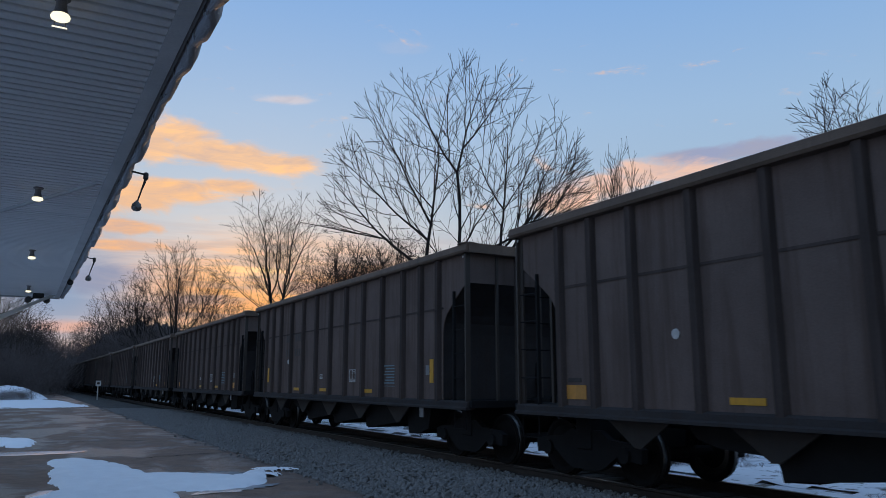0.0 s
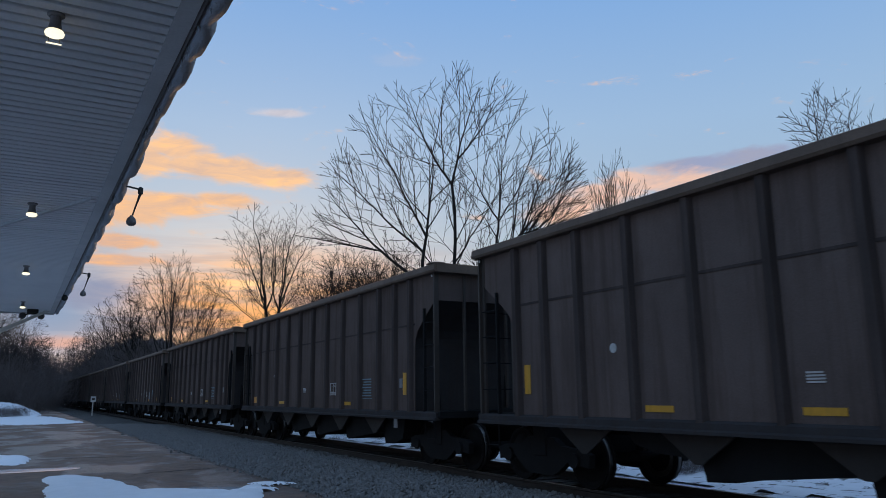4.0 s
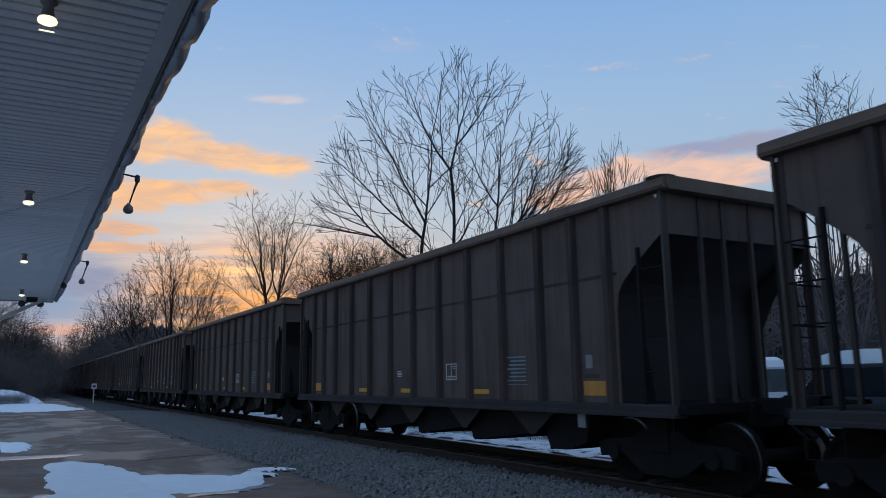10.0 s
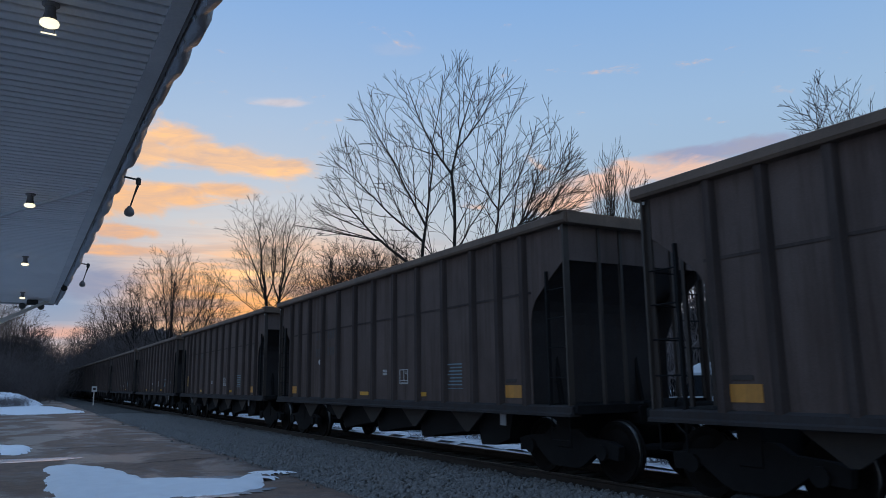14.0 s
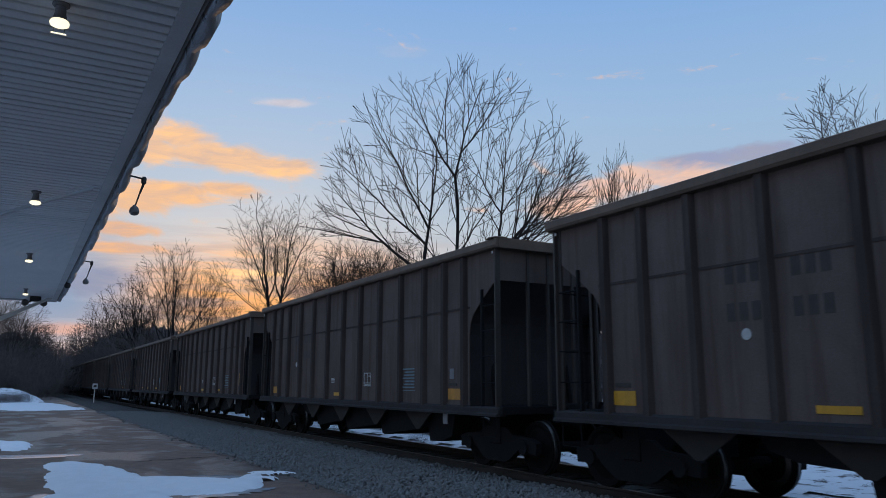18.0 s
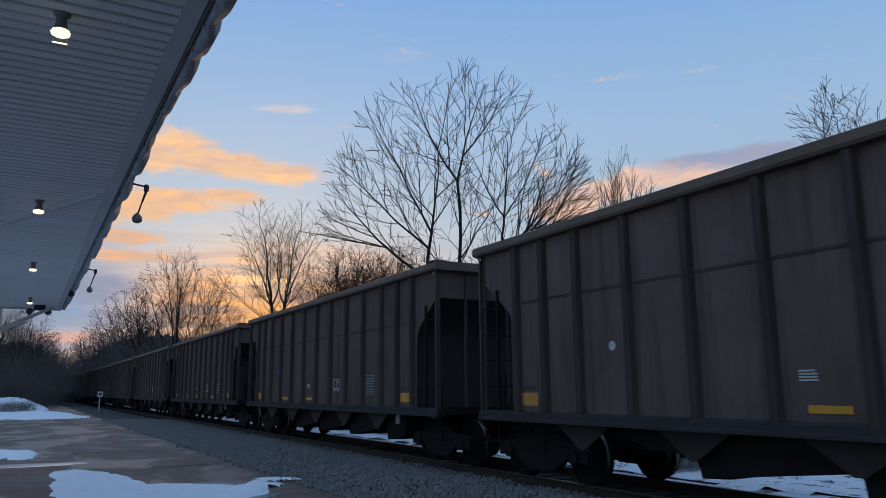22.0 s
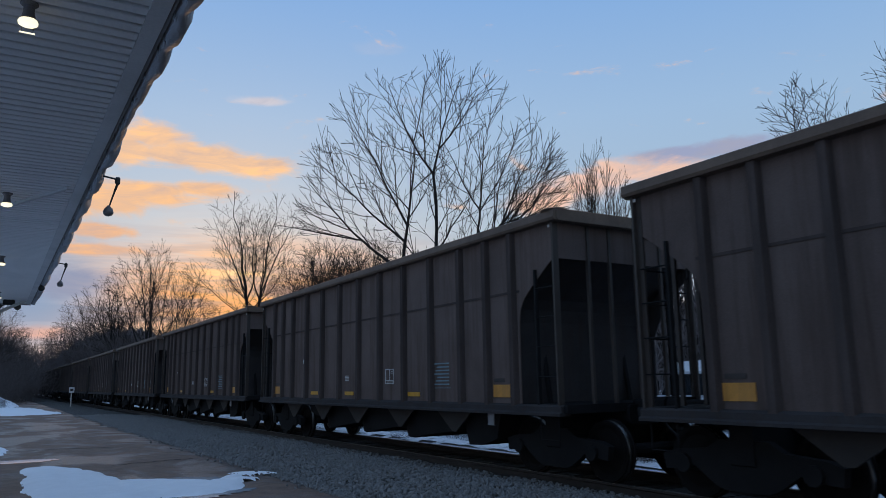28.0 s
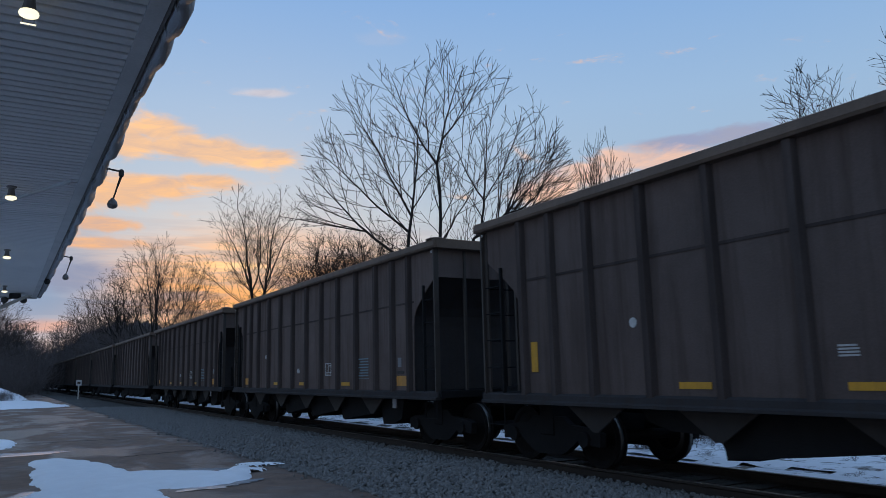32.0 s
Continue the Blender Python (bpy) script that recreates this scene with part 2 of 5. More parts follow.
BLUEPAINT = material("blue_spray_paint", (0.02, 0.10, 0.45), 0.55, 0.0, 0.7, 6.0, 60, 0.1, 0.002)
REDPAINT = material("dull_red_paint", (0.14, 0.045, 0.042), 0.65, 0.0, 0.6, 5.0, 60, 0.1, 0.002, 0.5, 0.3)
LETTER = material("faded_dark_lettering", (0.055, 0.043, 0.038), 0.7, 0.0, 0.7, 9.0, 60, 0.1, 0.002)
RAIL = material("rusty_rail_web", (0.04, 0.029, 0.023), 0.7, 0.2, 0.6, 5.0, 60, 0.3, 0.004)
RAILTOP = material("polished_rail_head", (0.20, 0.19, 0.185), 0.42, 1.0, 0.75, 3.0, 60, 0.1, 0.002)
TIE = material("creosoted_tie_wood", (0.042, 0.033, 0.027), 0.85, 0.0, 0.55, 6.0, 70, 0.5, 0.01, 0.4, 0, vary=0.5)
STONE = material("grey_ballast_stone", (0.275, 0.26, 0.245), 0.85, 0.0, 0.32, 11.0, 70, 0.4, 0.006, 0.5, 0)
BALLAST = material("ballast_bed", (0.10, 0.093, 0.085), 0.9, 0.0, 0.4, 14.0, 34.0, 1.0, 0.05, 0.35, 0)


def asphalt():
    """Brown-grey asphalt with damp stains, worn streaks and grit."""
    m = bpy.data.materials.new("worn_platform_asphalt")
    m.use_nodes = True
    t = m.node_tree
    N = Nodes(t)
    b = t.nodes["Principled BSDF"]
    co = t.nodes.new("ShaderNodeTexCoord").outputs["Object"]
    grit = N.noise(co, 150.0, 2.0, 0.6)
    mid = N.noise(co, 3.2, 5.0, 0.65, 0.5)
    broad = N.noise(N.scaled(co, (0.55, 0.30, 1.0)), 1.0, 5.0, 0.6, 0.6)
    col = N.mix(N.ramp(mid, [(0.35, 0.0), (0.68, 1.0)]), (0.205, 0.124, 0.084), (0.110, 0.068, 0.049))
    damp = N.ramp(broad, [(0.45, 0.0), (0.56, 1.0)])
    col = N.mix(N.math("MULTIPLY", damp, 0.7), col, (0.068, 0.047, 0.037))
    col = N.mix(N.math("MULTIPLY", N.ramp(grit, [(0.55, 0.0), (0.75, 1.0)]), 0.45), col, (0.26, 0.20, 0.15))
    t.links.new(col, b.inputs["Base Color"])
    t.links.new(N.math("SUBTRACT", 0.82, N.math("MULTIPLY", damp, 0.42)), b.inputs["Roughness"])
    b.inputs["Specular IOR Level"].default_value = 0.45
    bp = t.nodes.new("ShaderNodeBump")
    bp.inputs["Strength"].default_value, bp.inputs["Distance"].default_value = 0.5, 0.008
    t.links.new(N.math("ADD", grit, mid), bp.inputs["Height"])
    t.links.new(bp.outputs[0], b.inputs["Normal"])
    return m


ASPHALT = asphalt()
SNOW = material("old_snow", (0.93, 0.93, 0.94), 0.75, 0.0, 0.88, 2.5, 40, 0.6, 0.02, 0.4, 0)
# Wet eave snow, toned to half the albedo of old_snow.
EAVESNOW = material("grey_wet_eave_snow", (0.46, 0.47, 0.50), 0.55, 0.0, 0.80, 5.0, 40, 0.5, 0.02, 0.4, 0, spec=0.35)
LITTERED = material("littered_snow", (0.92, 0.92, 0.94), 0.75, 0.0, 0.90, 2.5, 40, 0.3, 0.015, 0.4, 0, stain=(2.6, 0.57, (0.14, 0.115, 0.095)))
ICE = material("wet_ice", (0.45, 0.47, 0.50), 0.18, 0.0, 0.8, 2.5, 40, 0.1, 0.004, 0.4, 0, spec=0.8)
GROUND = material("snowy_field", (0.78, 0.80, 0.84), 0.8, 0.0, 0.82, 0.35, 9.0, 0.7, 0.05, 0.4, 0, stain=(2.2, 0.56, (0.15, 0.125, 0.10)))
SOFFIT = material("painted_soffit_boards", (0.88, 0.85, 0.83), 0.55, 0.0, 0.86, 1.3, 60, 0.15, 0.002, 0.4, 0, vary=0.06)
SOFFIT_TRIM = material("painted_eave_trim", (0.64, 0.62, 0.61), 0.55, 0.0, 0.8, 2.0, 60, 0.15, 0.002)
GUTTER = material("dark_gutter_metal", (0.22, 0.20, 0.19), 0.5, 0.2, 0.6, 3.0, 60, 0.2, 0.003)
ROOF = material("station_roof_metal", (0.18, 0.17, 0.17), 0.55, 0.2, 0.7, 1.0, 50, 0.2, 0.004)
PALE = material("pale_painted_timber", (0.62, 0.58, 0.52), 0.6, 0.0, 0.75, 3.0, 60, 0.2, 0.003)
FITTING = material("dark_lamp_fitting", (0.05, 0.045, 0.042), 0.5, 0.3, 0.7, 5.0, 60, 0.1, 0.002)
FLOOD = material("grey_flood_housing", (0.10, 0.095, 0.09), 0.5, 0.2, 0.7, 5.0, 60, 0.1, 0.002)
SHADE = material("frosted_lamp_head", (0.22, 0.20, 0.19), 0.45, 0.0, 0.7, 6.0, 60, 0.1, 0.002)
BULB = glowing("lit_lamp_lens", (1.0, 0.90, 0.62), 1.3)
BARK = material("winter_bark", (0.036, 0.030, 0.027), 0.9, 0.0, 0.55, 3.0, 30, 0.6, 0.02, 0.4, 0, spec=0.15)
TWIG = material("winter_twigs", (0.032, 0.026, 0.023), 0.9, 0.0, 0.6, 2.0, 20, 0.0, spec=0.1)
# Twigs of far trees, greyed to carry the haze in their colour.
PALETWIG = material("haze_grey_twigs", (0.09, 0.075, 0.070), 0.9, 0.0, 0.6, 2.0, 20, 0.0, spec=0.1)
# Dry brush, lightened: the haze of distance is put into the colour.
BRUSH = material("haze_pale_brush", (0.185, 0.152, 0.142), 0.95, 0.0, 0.5, 0.4, 8.0, 0.0, spec=0.1)
SIGNWHITE = material("white_sign_enamel", (0.62, 0.60, 0.58), 0.5, 0.0, 0.8, 4.0, 60, 0.1, 0.002)
VANPAINT = material("white_vehicle_paint", (0.55, 0.56, 0.58), 0.35, 0.0, 0.85, 1.5, 60, 0.0)
DARKPAINT = material("dark_vehicle_paint", (0.05, 0.055, 0.065), 0.35, 0.0, 0.85, 1.5, 60, 0.0)
GLASS = material("dark_window_glass", (0.02, 0.022, 0.025), 0.12, 0.0, 0.9, 2.0, 30, 0.0, spec=0.8)
RUBBER = material("black_rubber", (0.02, 0.02, 0.02), 0.85, 0.0, 0.8, 6.0, 60, 0.1, 0.002)


# ---------------------------------------------------------------- mesh helpers
class Geo:
    """Collects vertices and faces of one part."""

    def __init__(self):
        self.v, self.f = [], []

    def add(self, vs, fs):
        o = len(self.v)
        self.v += [tuple(p) for p in vs]
        self.f += [tuple(i + o for i in q) for q in fs]
        return self

    def box(self, x0, x1, y0, y1, z0, z1, c=0.0):
        """A box; c chamfers the edges along y."""
        if c <= 0:
            return self.prism([(x0, z0), (x1, z0), (x1, z1), (x0, z1)], y0, y1)
        return self.prism([(x0 + c, z0), (x1 - c, z0), (x1, z0 + c), (x1, z1 - c), (x1 - c, z1), (x0 + c, z1), (x0, z1 - c), (x0, z0 + c)], y0, y1)

    def prism(self, poly, a, b, axis="y"):
        """A polygon drawn out from a to b: (x, z) along y, (y, z) along x or (x, y) along z."""
        place = {"y": lambda p, s: (p[0], s, p[1]), "x": lambda p, s: (s, p[0], p[1]), "z": lambda p, s: (p[0], p[1], s)}[axis]
        n = len(poly)
        area = sum(poly[i][0] * poly[(i + 1) % n][1] - poly[(i + 1) % n][0] * poly[i][1] for i in range(n))
        if (area > 0) == (axis == "y"):
            a, b = max(a, b), min(a, b)
        else:
            a, b = min(a, b), max(a, b)
        vs = [place(p, a) for p in poly] + [place(p, b) for p in poly]
        fs = [tuple(range(n - 1, -1, -1)), tuple(range(n, 2 * n))] + [(i, (i + 1) % n, n + (i + 1) % n, n + i) for i in range(n)]
        return self.add(vs, fs)

    def tube(self, pts, radii, n=8, cap=True):
        """A round tube along points."""
        pts = [Vector(p) for p in pts]
        if isinstance(radii, (int, float)):
            radii = [radii] * len(pts)
        vs, fs = [], []
        side = None
        for i, p in enumerate(pts):
            d = (pts[min(i + 1, len(pts) - 1)] - pts[max(i - 1, 0)]).normalized()
            if side is None:
                side = d.orthogonal().normalized()
            side = (side - d * side.dot(d)).normalized()
            up = d.cross(side)
            for k in range(n):
                a = 2 * math.pi * k / n
                vs.append(p + (side * math.cos(a) + up * math.sin(a)) * radii[i])
        for i in range(len(pts) - 1):
            for k in range(n):
                j = (k + 1) % n
                fs.append((i * n + k, i * n + j, (i + 1) * n + j, (i + 1) * n + k))
        if cap:
            fs.append(tuple(range(n - 1, -1, -1)))
            fs.append(tuple((len(pts) - 1) * n + k for k in range(n)))
        return self.add(vs, fs)

    def lathe(self, profile, n=16, axis="z", at=(0, 0, 0)):
        """A turned shape from (radius, height) pairs."""
        vs, fs = [], []
        for r, h in profile:
            for k in range(n):
                a = 2 * math.pi * k / n
                c, s = r * math.cos(a), r * math.sin(a)
                p = {"z": (c, s, h), "x": (h, c, s), "y": (s, h, c)}[axis]
                vs.append((p[0] + at[0], p[1] + at[1], p[2] + at[2]))
        for i in range(len(profile) - 1):
            for k in range(n):
                j = (k + 1) % n
                fs.append((i * n + k, i * n + j, (i + 1) * n + j, (i + 1) * n + k))
        fs.append(tuple(range(n - 1, -1, -1)))
        fs.append(tuple((len(profile) - 1) * n + k for k in range(n)))
        return self.add(vs, fs)

    def mesh(self, name, mat, smooth=False):
        me = bpy.data.meshes.new(name)
        me.from_pydata(self.v, [], self.f)
        me.materials.append(mat)
        if smooth:
            me.polygons.foreach_set("use_smooth", [True] * len(me.polygons))
        me.update()
        return me


def part(name, geo, mat, parent, label="", smooth=False):
    """Links geo (or a mesh made before) as one mesh under a thing or a part."""
    ob = new(name, geo.mesh(name, mat, smooth) if isinstance(geo, Geo) else geo)
    ob.parent = parent
    return tagged(ob, label)


def thing(name, label, category, group="", kind="", at=None):
    return tagged(new(name), label, category, group, kind) if at is None else placed(tagged(new(name), label, category, group, kind), at)


def placed(ob, m):
    ob.matrix_basis = m
    return ob


def solid(name, geo, mat, label, category, group="", kind="", smooth=False):
    return tagged(new(name, geo.mesh(name, mat, smooth)), label, category, group, kind)


PLAT, RAILZ = -0.25, -0.235
EDGE = 4.33


# ---------------------------------------------------------------- ground, platform, track
def wavy(geo, xs, ys, height):
    """A grid sheet over xs and ys with a height function."""
    n = len(xs)
    vs = [(x, y, height(x, y)) for y in ys for x in xs]
    fs = [(j * n + i, j * n + i + 1, (j + 1) * n + i + 1, (j + 1) * n + i) for j in range(len(ys) - 1) for i in range(n - 1)]
    return geo.add(vs, fs)


def ground_height(x, y):
    h = -0.44 + (0.07 * noise.noise((x * 0.15, y * 0.15, 3.0)) if x > 12 else 0.0)
    if x > 16:
        h += min(1.0, (x - 16) * 0.02)
    return h


xs = [-1500, -400, -120, -60, -30, -12, -6, 0, 4, 8, 12, 13.5, 15, 17, 19, 22, 25, 29, 34, 40, 50, 65, 90, 140, 400, 1500]
ys = [-1500, -400, -120, -40, -20, -10, -5, 0, 4, 8, 12, 16, 20, 25, 30, 36, 44, 55, 70, 90, 120, 180, 300, 600, 1500, 2500]
solid("ground", wavy(Geo(), xs, ys, ground_height), GROUND, "snow-covered open ground with dead grass showing through", "ground", kind="structure", smooth=True)

g = Geo()
rng = random.Random(4)
pys = [-30, -12, -4, 2, 5] + [7 + 0.6 * i for i in range(60)] + [46, 50, 55, 62, 70, 80, 95, 120, 160]
pedge = [EDGE + 0.10 * noise.noise((y * 0.7, 0.3, 0)) + 0.05 * noise.noise((y * 2.3, 4.3, 0)) for y in pys]
n = len(pys)
vs = []
for y, e in zip(pys, pedge):
    vs += [(-2.6, y, PLAT), (e - 0.35, y, PLAT + 0.01 * noise.noise((0, y * 0.4, 1))), (e, y, PLAT - 0.02), (e + 0.05, y, -0.45), (-2.6, y, -0.45)]
fs = []
for j in range(n - 1):
    for k in range(5):
        a, b = j * 5 + k, j * 5 + (k + 1) % 5
        fs.append((a, b, b + 5, a + 5))
g.add(vs, fs)
solid("platform", g, ASPHALT, "low station platform of worn brown-grey asphalt with a crumbling edge", "platform", kind="structure", smooth=True)

# dark strips on the asphalt: a painted ridge shadow at y 22, and a crack
g = Geo()
for y0, x0, x1, sk in ((22.0, 0.6, 3.1, -0.5), (16.6, 2.2, 4.0, 0.4)):
    pts = [(x0 + (x1 - x0) * i / 14, y0 + sk * i / 14 + rng.uniform(-0.09, 0.09)) for i in range(15)]
    for (ax, ay), (bx, by) in zip(pts, pts[1:]):
        w = rng.uniform(0.02, 0.045)
        g.add([(ax, ay - w, PLAT + 0.012), (bx, by - w, PLAT + 0.012), (bx, by + w, PLAT + 0.012), (ax, ay + w, PLAT + 0.012)], [(0, 1, 2, 3)])
part("ridge_shade_and_crack", g, UNDER, bpy.data.objects["platform"])

# ballast bed with its shoulder
g = Geo()
bys = [-60, -20, -5] + [i * 1.5 for i in range(0, 50)] + [80, 100, 140, 200, 400, 900]
vs = []
for y in bys:
    q = 0.03 * noise.noise((1.3, y * 0.8, 0))
    vs += [(4.2, y, -0.47), (4.6, y, -0.32 + q), (5.6, y, -0.31), (6.7, y, -0.34), (7.5, y, -0.40), (10.1, y, -0.40), (10.5, y, -0.43), (11.0, y, -0.62)]
n = 8
g.add(vs, [(j * n + i, j * n + i + 1, (j + 1) * n + i + 1, (j + 1) * n + i) for j in range(len(bys) - 1) for i in range(n - 1)])
solid("ballast_bed", g, BALLAST, "grey crushed-stone bed of the railway track", "ballast", kind="structure", smooth=True)


def stones(count, x0, x1, y0, y1, size, seed):
    """Loose angular stones, one mesh."""
    r = np.random.RandomState(seed)
    t = (1 + 5 ** 0.5) / 2
    base = np.array([(-1, t, 0), (1, t, 0), (-1, -t, 0), (1, -t, 0), (0, -1, t), (0, 1, t), (0, -1, -t), (0, 1, -t), (t, 0, -1), (t, 0, 1), (-t, 0, -1), (-t, 0, 1)]) / 1.9
    face = np.array([(0, 11, 5), (0, 5, 1), (0, 1, 7), (0, 7, 10), (0, 10, 11), (1, 5, 9), (5, 11, 4), (11, 10, 2), (10, 7, 6), (7, 1, 8),
                     (3, 9, 4), (3, 4, 2), (3, 2, 6), (3, 6, 8), (3, 8, 9), (4, 9, 5), (2, 4, 11), (6, 2, 10), (8, 6, 7), (9, 8, 1)])
    u = r.rand(count)
    y = y0 + (y1 - y0) * u ** 1.7
    x = x0 + (x1 - x0) * r.rand(count)
    x = np.where(r.rand(count) < 0.05, x - 0.4 * r.rand(count), x)
    x = np.where(r.rand(count) < 0.16, x1 + 0.55 * r.rand(count) ** 1.6, x)
    z = np.interp(x, [4.0, 4.3, 4.6, 5.6, 6.7, 7.5], [-0.25, -0.27, -0.31, -0.30, -0.33, -0.39]) + r.uniform(-0.01, 0.025, count)
    s = size * r.uniform(0.55, 1.25, count) * (1 + 0.012 * (y - y0))
    v = base[None] * r.uniform(0.65, 1.25, (count, 12, 1)) * (s[:, None] * r.uniform(0.7, 1.2, (count, 3)))[:, None, :]
    a = r.rand(count) * 6.283
    c, sn = np.cos(a)[:, None], np.sin(a)[:, None]
    v = np.stack([v[..., 0] * c - v[..., 1] * sn, v[..., 0] * sn + v[..., 1] * c, v[..., 2]], -1) + np.stack([x, y, z], -1)[:, None, :]
    f = (face[None] + (np.arange(count) * 12)[:, None, None]).reshape(-1, 3)
    me = bpy.data.meshes.new("ballast_stones")
    me.from_pydata(v.reshape(-1, 3).tolist(), [], f.tolist())
    me.materials.append(STONE)
    return me


tagged(new("ballast_stones", stones(34000, 4.3, 7.5, 5.5, 48.0, 0.034, 5)), "loose angular grey ballast stones beside the rails", "ballast", kind="stuff")


def railway():
    """Two rails on ties."""
    track = thing("railway_track", "steel railway track with polished rail heads on dark wooden ties", "railway track", kind="structure", at=pose(0, 0, RAILZ))
    for x in (8.13, 9.61):
        y0, y1 = -80, 950
        r = part("rail", Geo().prism([(x - 0.075, -0.17), (x + 0.075, -0.17), (x + 0.075, -0.155), (x + 0.012, -0.13), (x + 0.012, -0.05), (x + 0.036, -0.035),
                                      (x + 0.036, -0.006), (x - 0.036, -0.006), (x - 0.036, -0.035), (x - 0.012, -0.05), (x - 0.012, -0.13), (x - 0.075, -0.155)], y0, y1), RAIL, track)
        part("rail_head", Geo().box(x - 0.034, x + 0.034, y0, y1, -0.012, 0.0), RAILTOP, r, "bright worn running surface")
    tie = Geo().box(7.57, 10.17, -0.115, 0.115, -0.33, -0.150, 0.012).mesh("tie", TIE)
    for i in range(150):
        t = part("tie", tie, TIE, track)
        t.location = (0.04 * math.sin(i * 7.3), -2 + i * 0.53, 0.006 * math.sin(i * 3.1))
    g = Geo()
    for i in range(150, 700):
        y = -2 + i * 0.53
        g.box(7.57, 10.17, y - 0.115, y + 0.115, -0.33, -0.15)
    tagged(part("far_ties", g, TIE, track), kind="stuff")


railway()


def snow_patch(name, blobs, seed, top, label, step=0.07, mat=None, base=PLAT, rag=0.35, category="snow", crisp=1.0):
    """Snow lying in a shape made of soft ellipses (x, y, rx, ry, turn)."""
    xa = min(b[0] - b[2] - 0.5 for b in blobs)
    xb = max(b[0] + b[2] + 0.5 for b in blobs)
    ya = min(b[1] - b[3] - 0.9 for b in blobs)
    yb = max(b[1] + b[3] + 0.9 for b in blobs)
    nx, ny = int((xb - xa) / step) + 2, int((yb - ya) / (step * 2)) + 2

    def field(x, y):
        best = -9
        for bx, by, rx, ry, *turn in blobs:
            a = radians(turn[0]) if turn else 0.0
            dx, dy = x - bx, y - by
            u, w = dx * math.cos(a) + dy * math.sin(a), dy * math.cos(a) - dx * math.sin(a)
            best = max(best, 1 - math.hypot(u / rx, w / ry))
        return best + rag * (noise.noise((x * 1.6 + seed, y * 0.8, 0)) * 0.5 + noise.noise((x * 5.0 + seed, y * 2.6, 2)) * 0.34 + noise.noise((x * 13.0 + seed, y * 5.0, 5)) * 0.12 * crisp)

    F = [[field(xa + i * step, ya + j * step * 2) for i in range(nx)] for j in range(ny)]
    index, vs, fs = {}, [], []

    def vert(i, j):
        if (i, j) not in index:
            h = top * (1 - math.exp(-max(F[j][i], -0.03) * 7.0)) * (1 + 0.25 * noise.noise((i * 0.19, j * 0.23, seed)))
            index[i, j] = len(vs)
            vs.append((xa + i * step, ya + j * step * 2, base + 0.006 + h))
        return index[i, j]

    for j in range(ny - 1):
        for i in range(nx - 1):
            if max(F[j][i], F[j][i + 1], F[j + 1][i], F[j + 1][i + 1]) > 0 and min(F[j][i], F[j][i + 1], F[j + 1][i], F[j + 1][i + 1]) > -0.12:
                fs.append((vert(i, j), vert(i + 1, j), vert(i + 1, j + 1), vert(i, j + 1)))
    return solid(name, Geo().add(vs, fs), mat or SNOW, label, category, kind="stuff", smooth=True)


snow_patch("snow_patch", [(1.35, 13.4, 0.75, 3.3, 4), (1.1, 15.6, 0.45, 1.8, 6), (2.2, 12.6, 1.0, 1.5, 40), (2.95, 12.1, 0.62, 0.42, 14), (1.0, 10.0, 1.0, 2.6), (3.45, 12.55, 0.55, 0.22, 12), (3.7, 13.0, 0.40, 0.14, 25)],
           1.0, 0.055, "irregular patch of old snow melting on the platform", 0.045, rag=0.28, crisp=0.5)
snow_patch("snow_patch", [(4.1, 13.5, 0.42, 0.22, -40)], 6.0, 0.02, "thin sliver of snow at the platform edge", 0.04)
snow_patch("snow_patch", [(0.1, 22.3, 0.4, 1.7, 0), (-0.8, 22.8, 0.9, 2.0)], 11.0, 0.05, "small patch of old snow on the platform")
snow_patch("snow_patch", [(0.6, 62.0, 2.7, 11.0), (1.8, 55.0, 2.0, 4.5), (3.2, 52.6, 0.8, 1.7), (-3.0, 61.0, 3.0, 13.0)], 17.0, 0.05, "wide sheet of snow across the platform's end", 0.14)
snow_patch("ice_sheet", [(-0.4, 19.0, 1.9, 0.50, -3)], 23.0, 0.008, "thin wet ice glazing the platform", 0.05, ICE, rag=0.2, category="ice")
snow_patch("ice_sheet", [(2.75, 13.3, 0.75, 0.40, -8), (3.2, 12.8, 0.55, 0.45), (2.9, 11.3, 0.7, 0.25, 20), (0.45, 11.6, 0.25, 0.9)], 29.0, 0.008, "thin wet ice at the rim of a snow patch", 0.05, ICE, category="ice")


def bank_height(x, y):
    side = min(1.0, max(0.0, (2.3 - x + 0.4 * noise.noise((0.3, y * 0.5, 2))) / 2.4))
    ends = min(1.0, max(0.0, (y - 72.5) / 4.5), max(0.0, (92.0 - y) / 6.0))
    lump = 1 + 0.22 * noise.noise((x * 0.9, y * 0.5, 1)) + 0.12 * noise.noise((x * 2.6, y * 1.4, 6))
    return PLAT - 0.06 + 1.05 * side ** 0.8 * ends ** 0.7 * lump


solid("snow_bank", wavy(Geo(), [-9 + 0.3 * i for i in range(42)], [72 + 0.5 * i for i in range(42)], bank_height), LITTERED, "ploughed bank of old dirty snow at the platform's end", "snow", kind="stuff", smooth=True)
# snow lying behind the track
snow_patch("snow_field", [(15.0, 1.0, 5.2, 10.0), (11.9, 12.5, 1.0, 5.5), (11.5, 22.0, 0.55, 11.0)], 41.0, 0.05, "flattened littered snow with dead weeds beyond the track", 0.2, LITTERED, base=-0.43, rag=0.5)


# ---------------------------------------------------------------- station canopy
SOF = 3.0


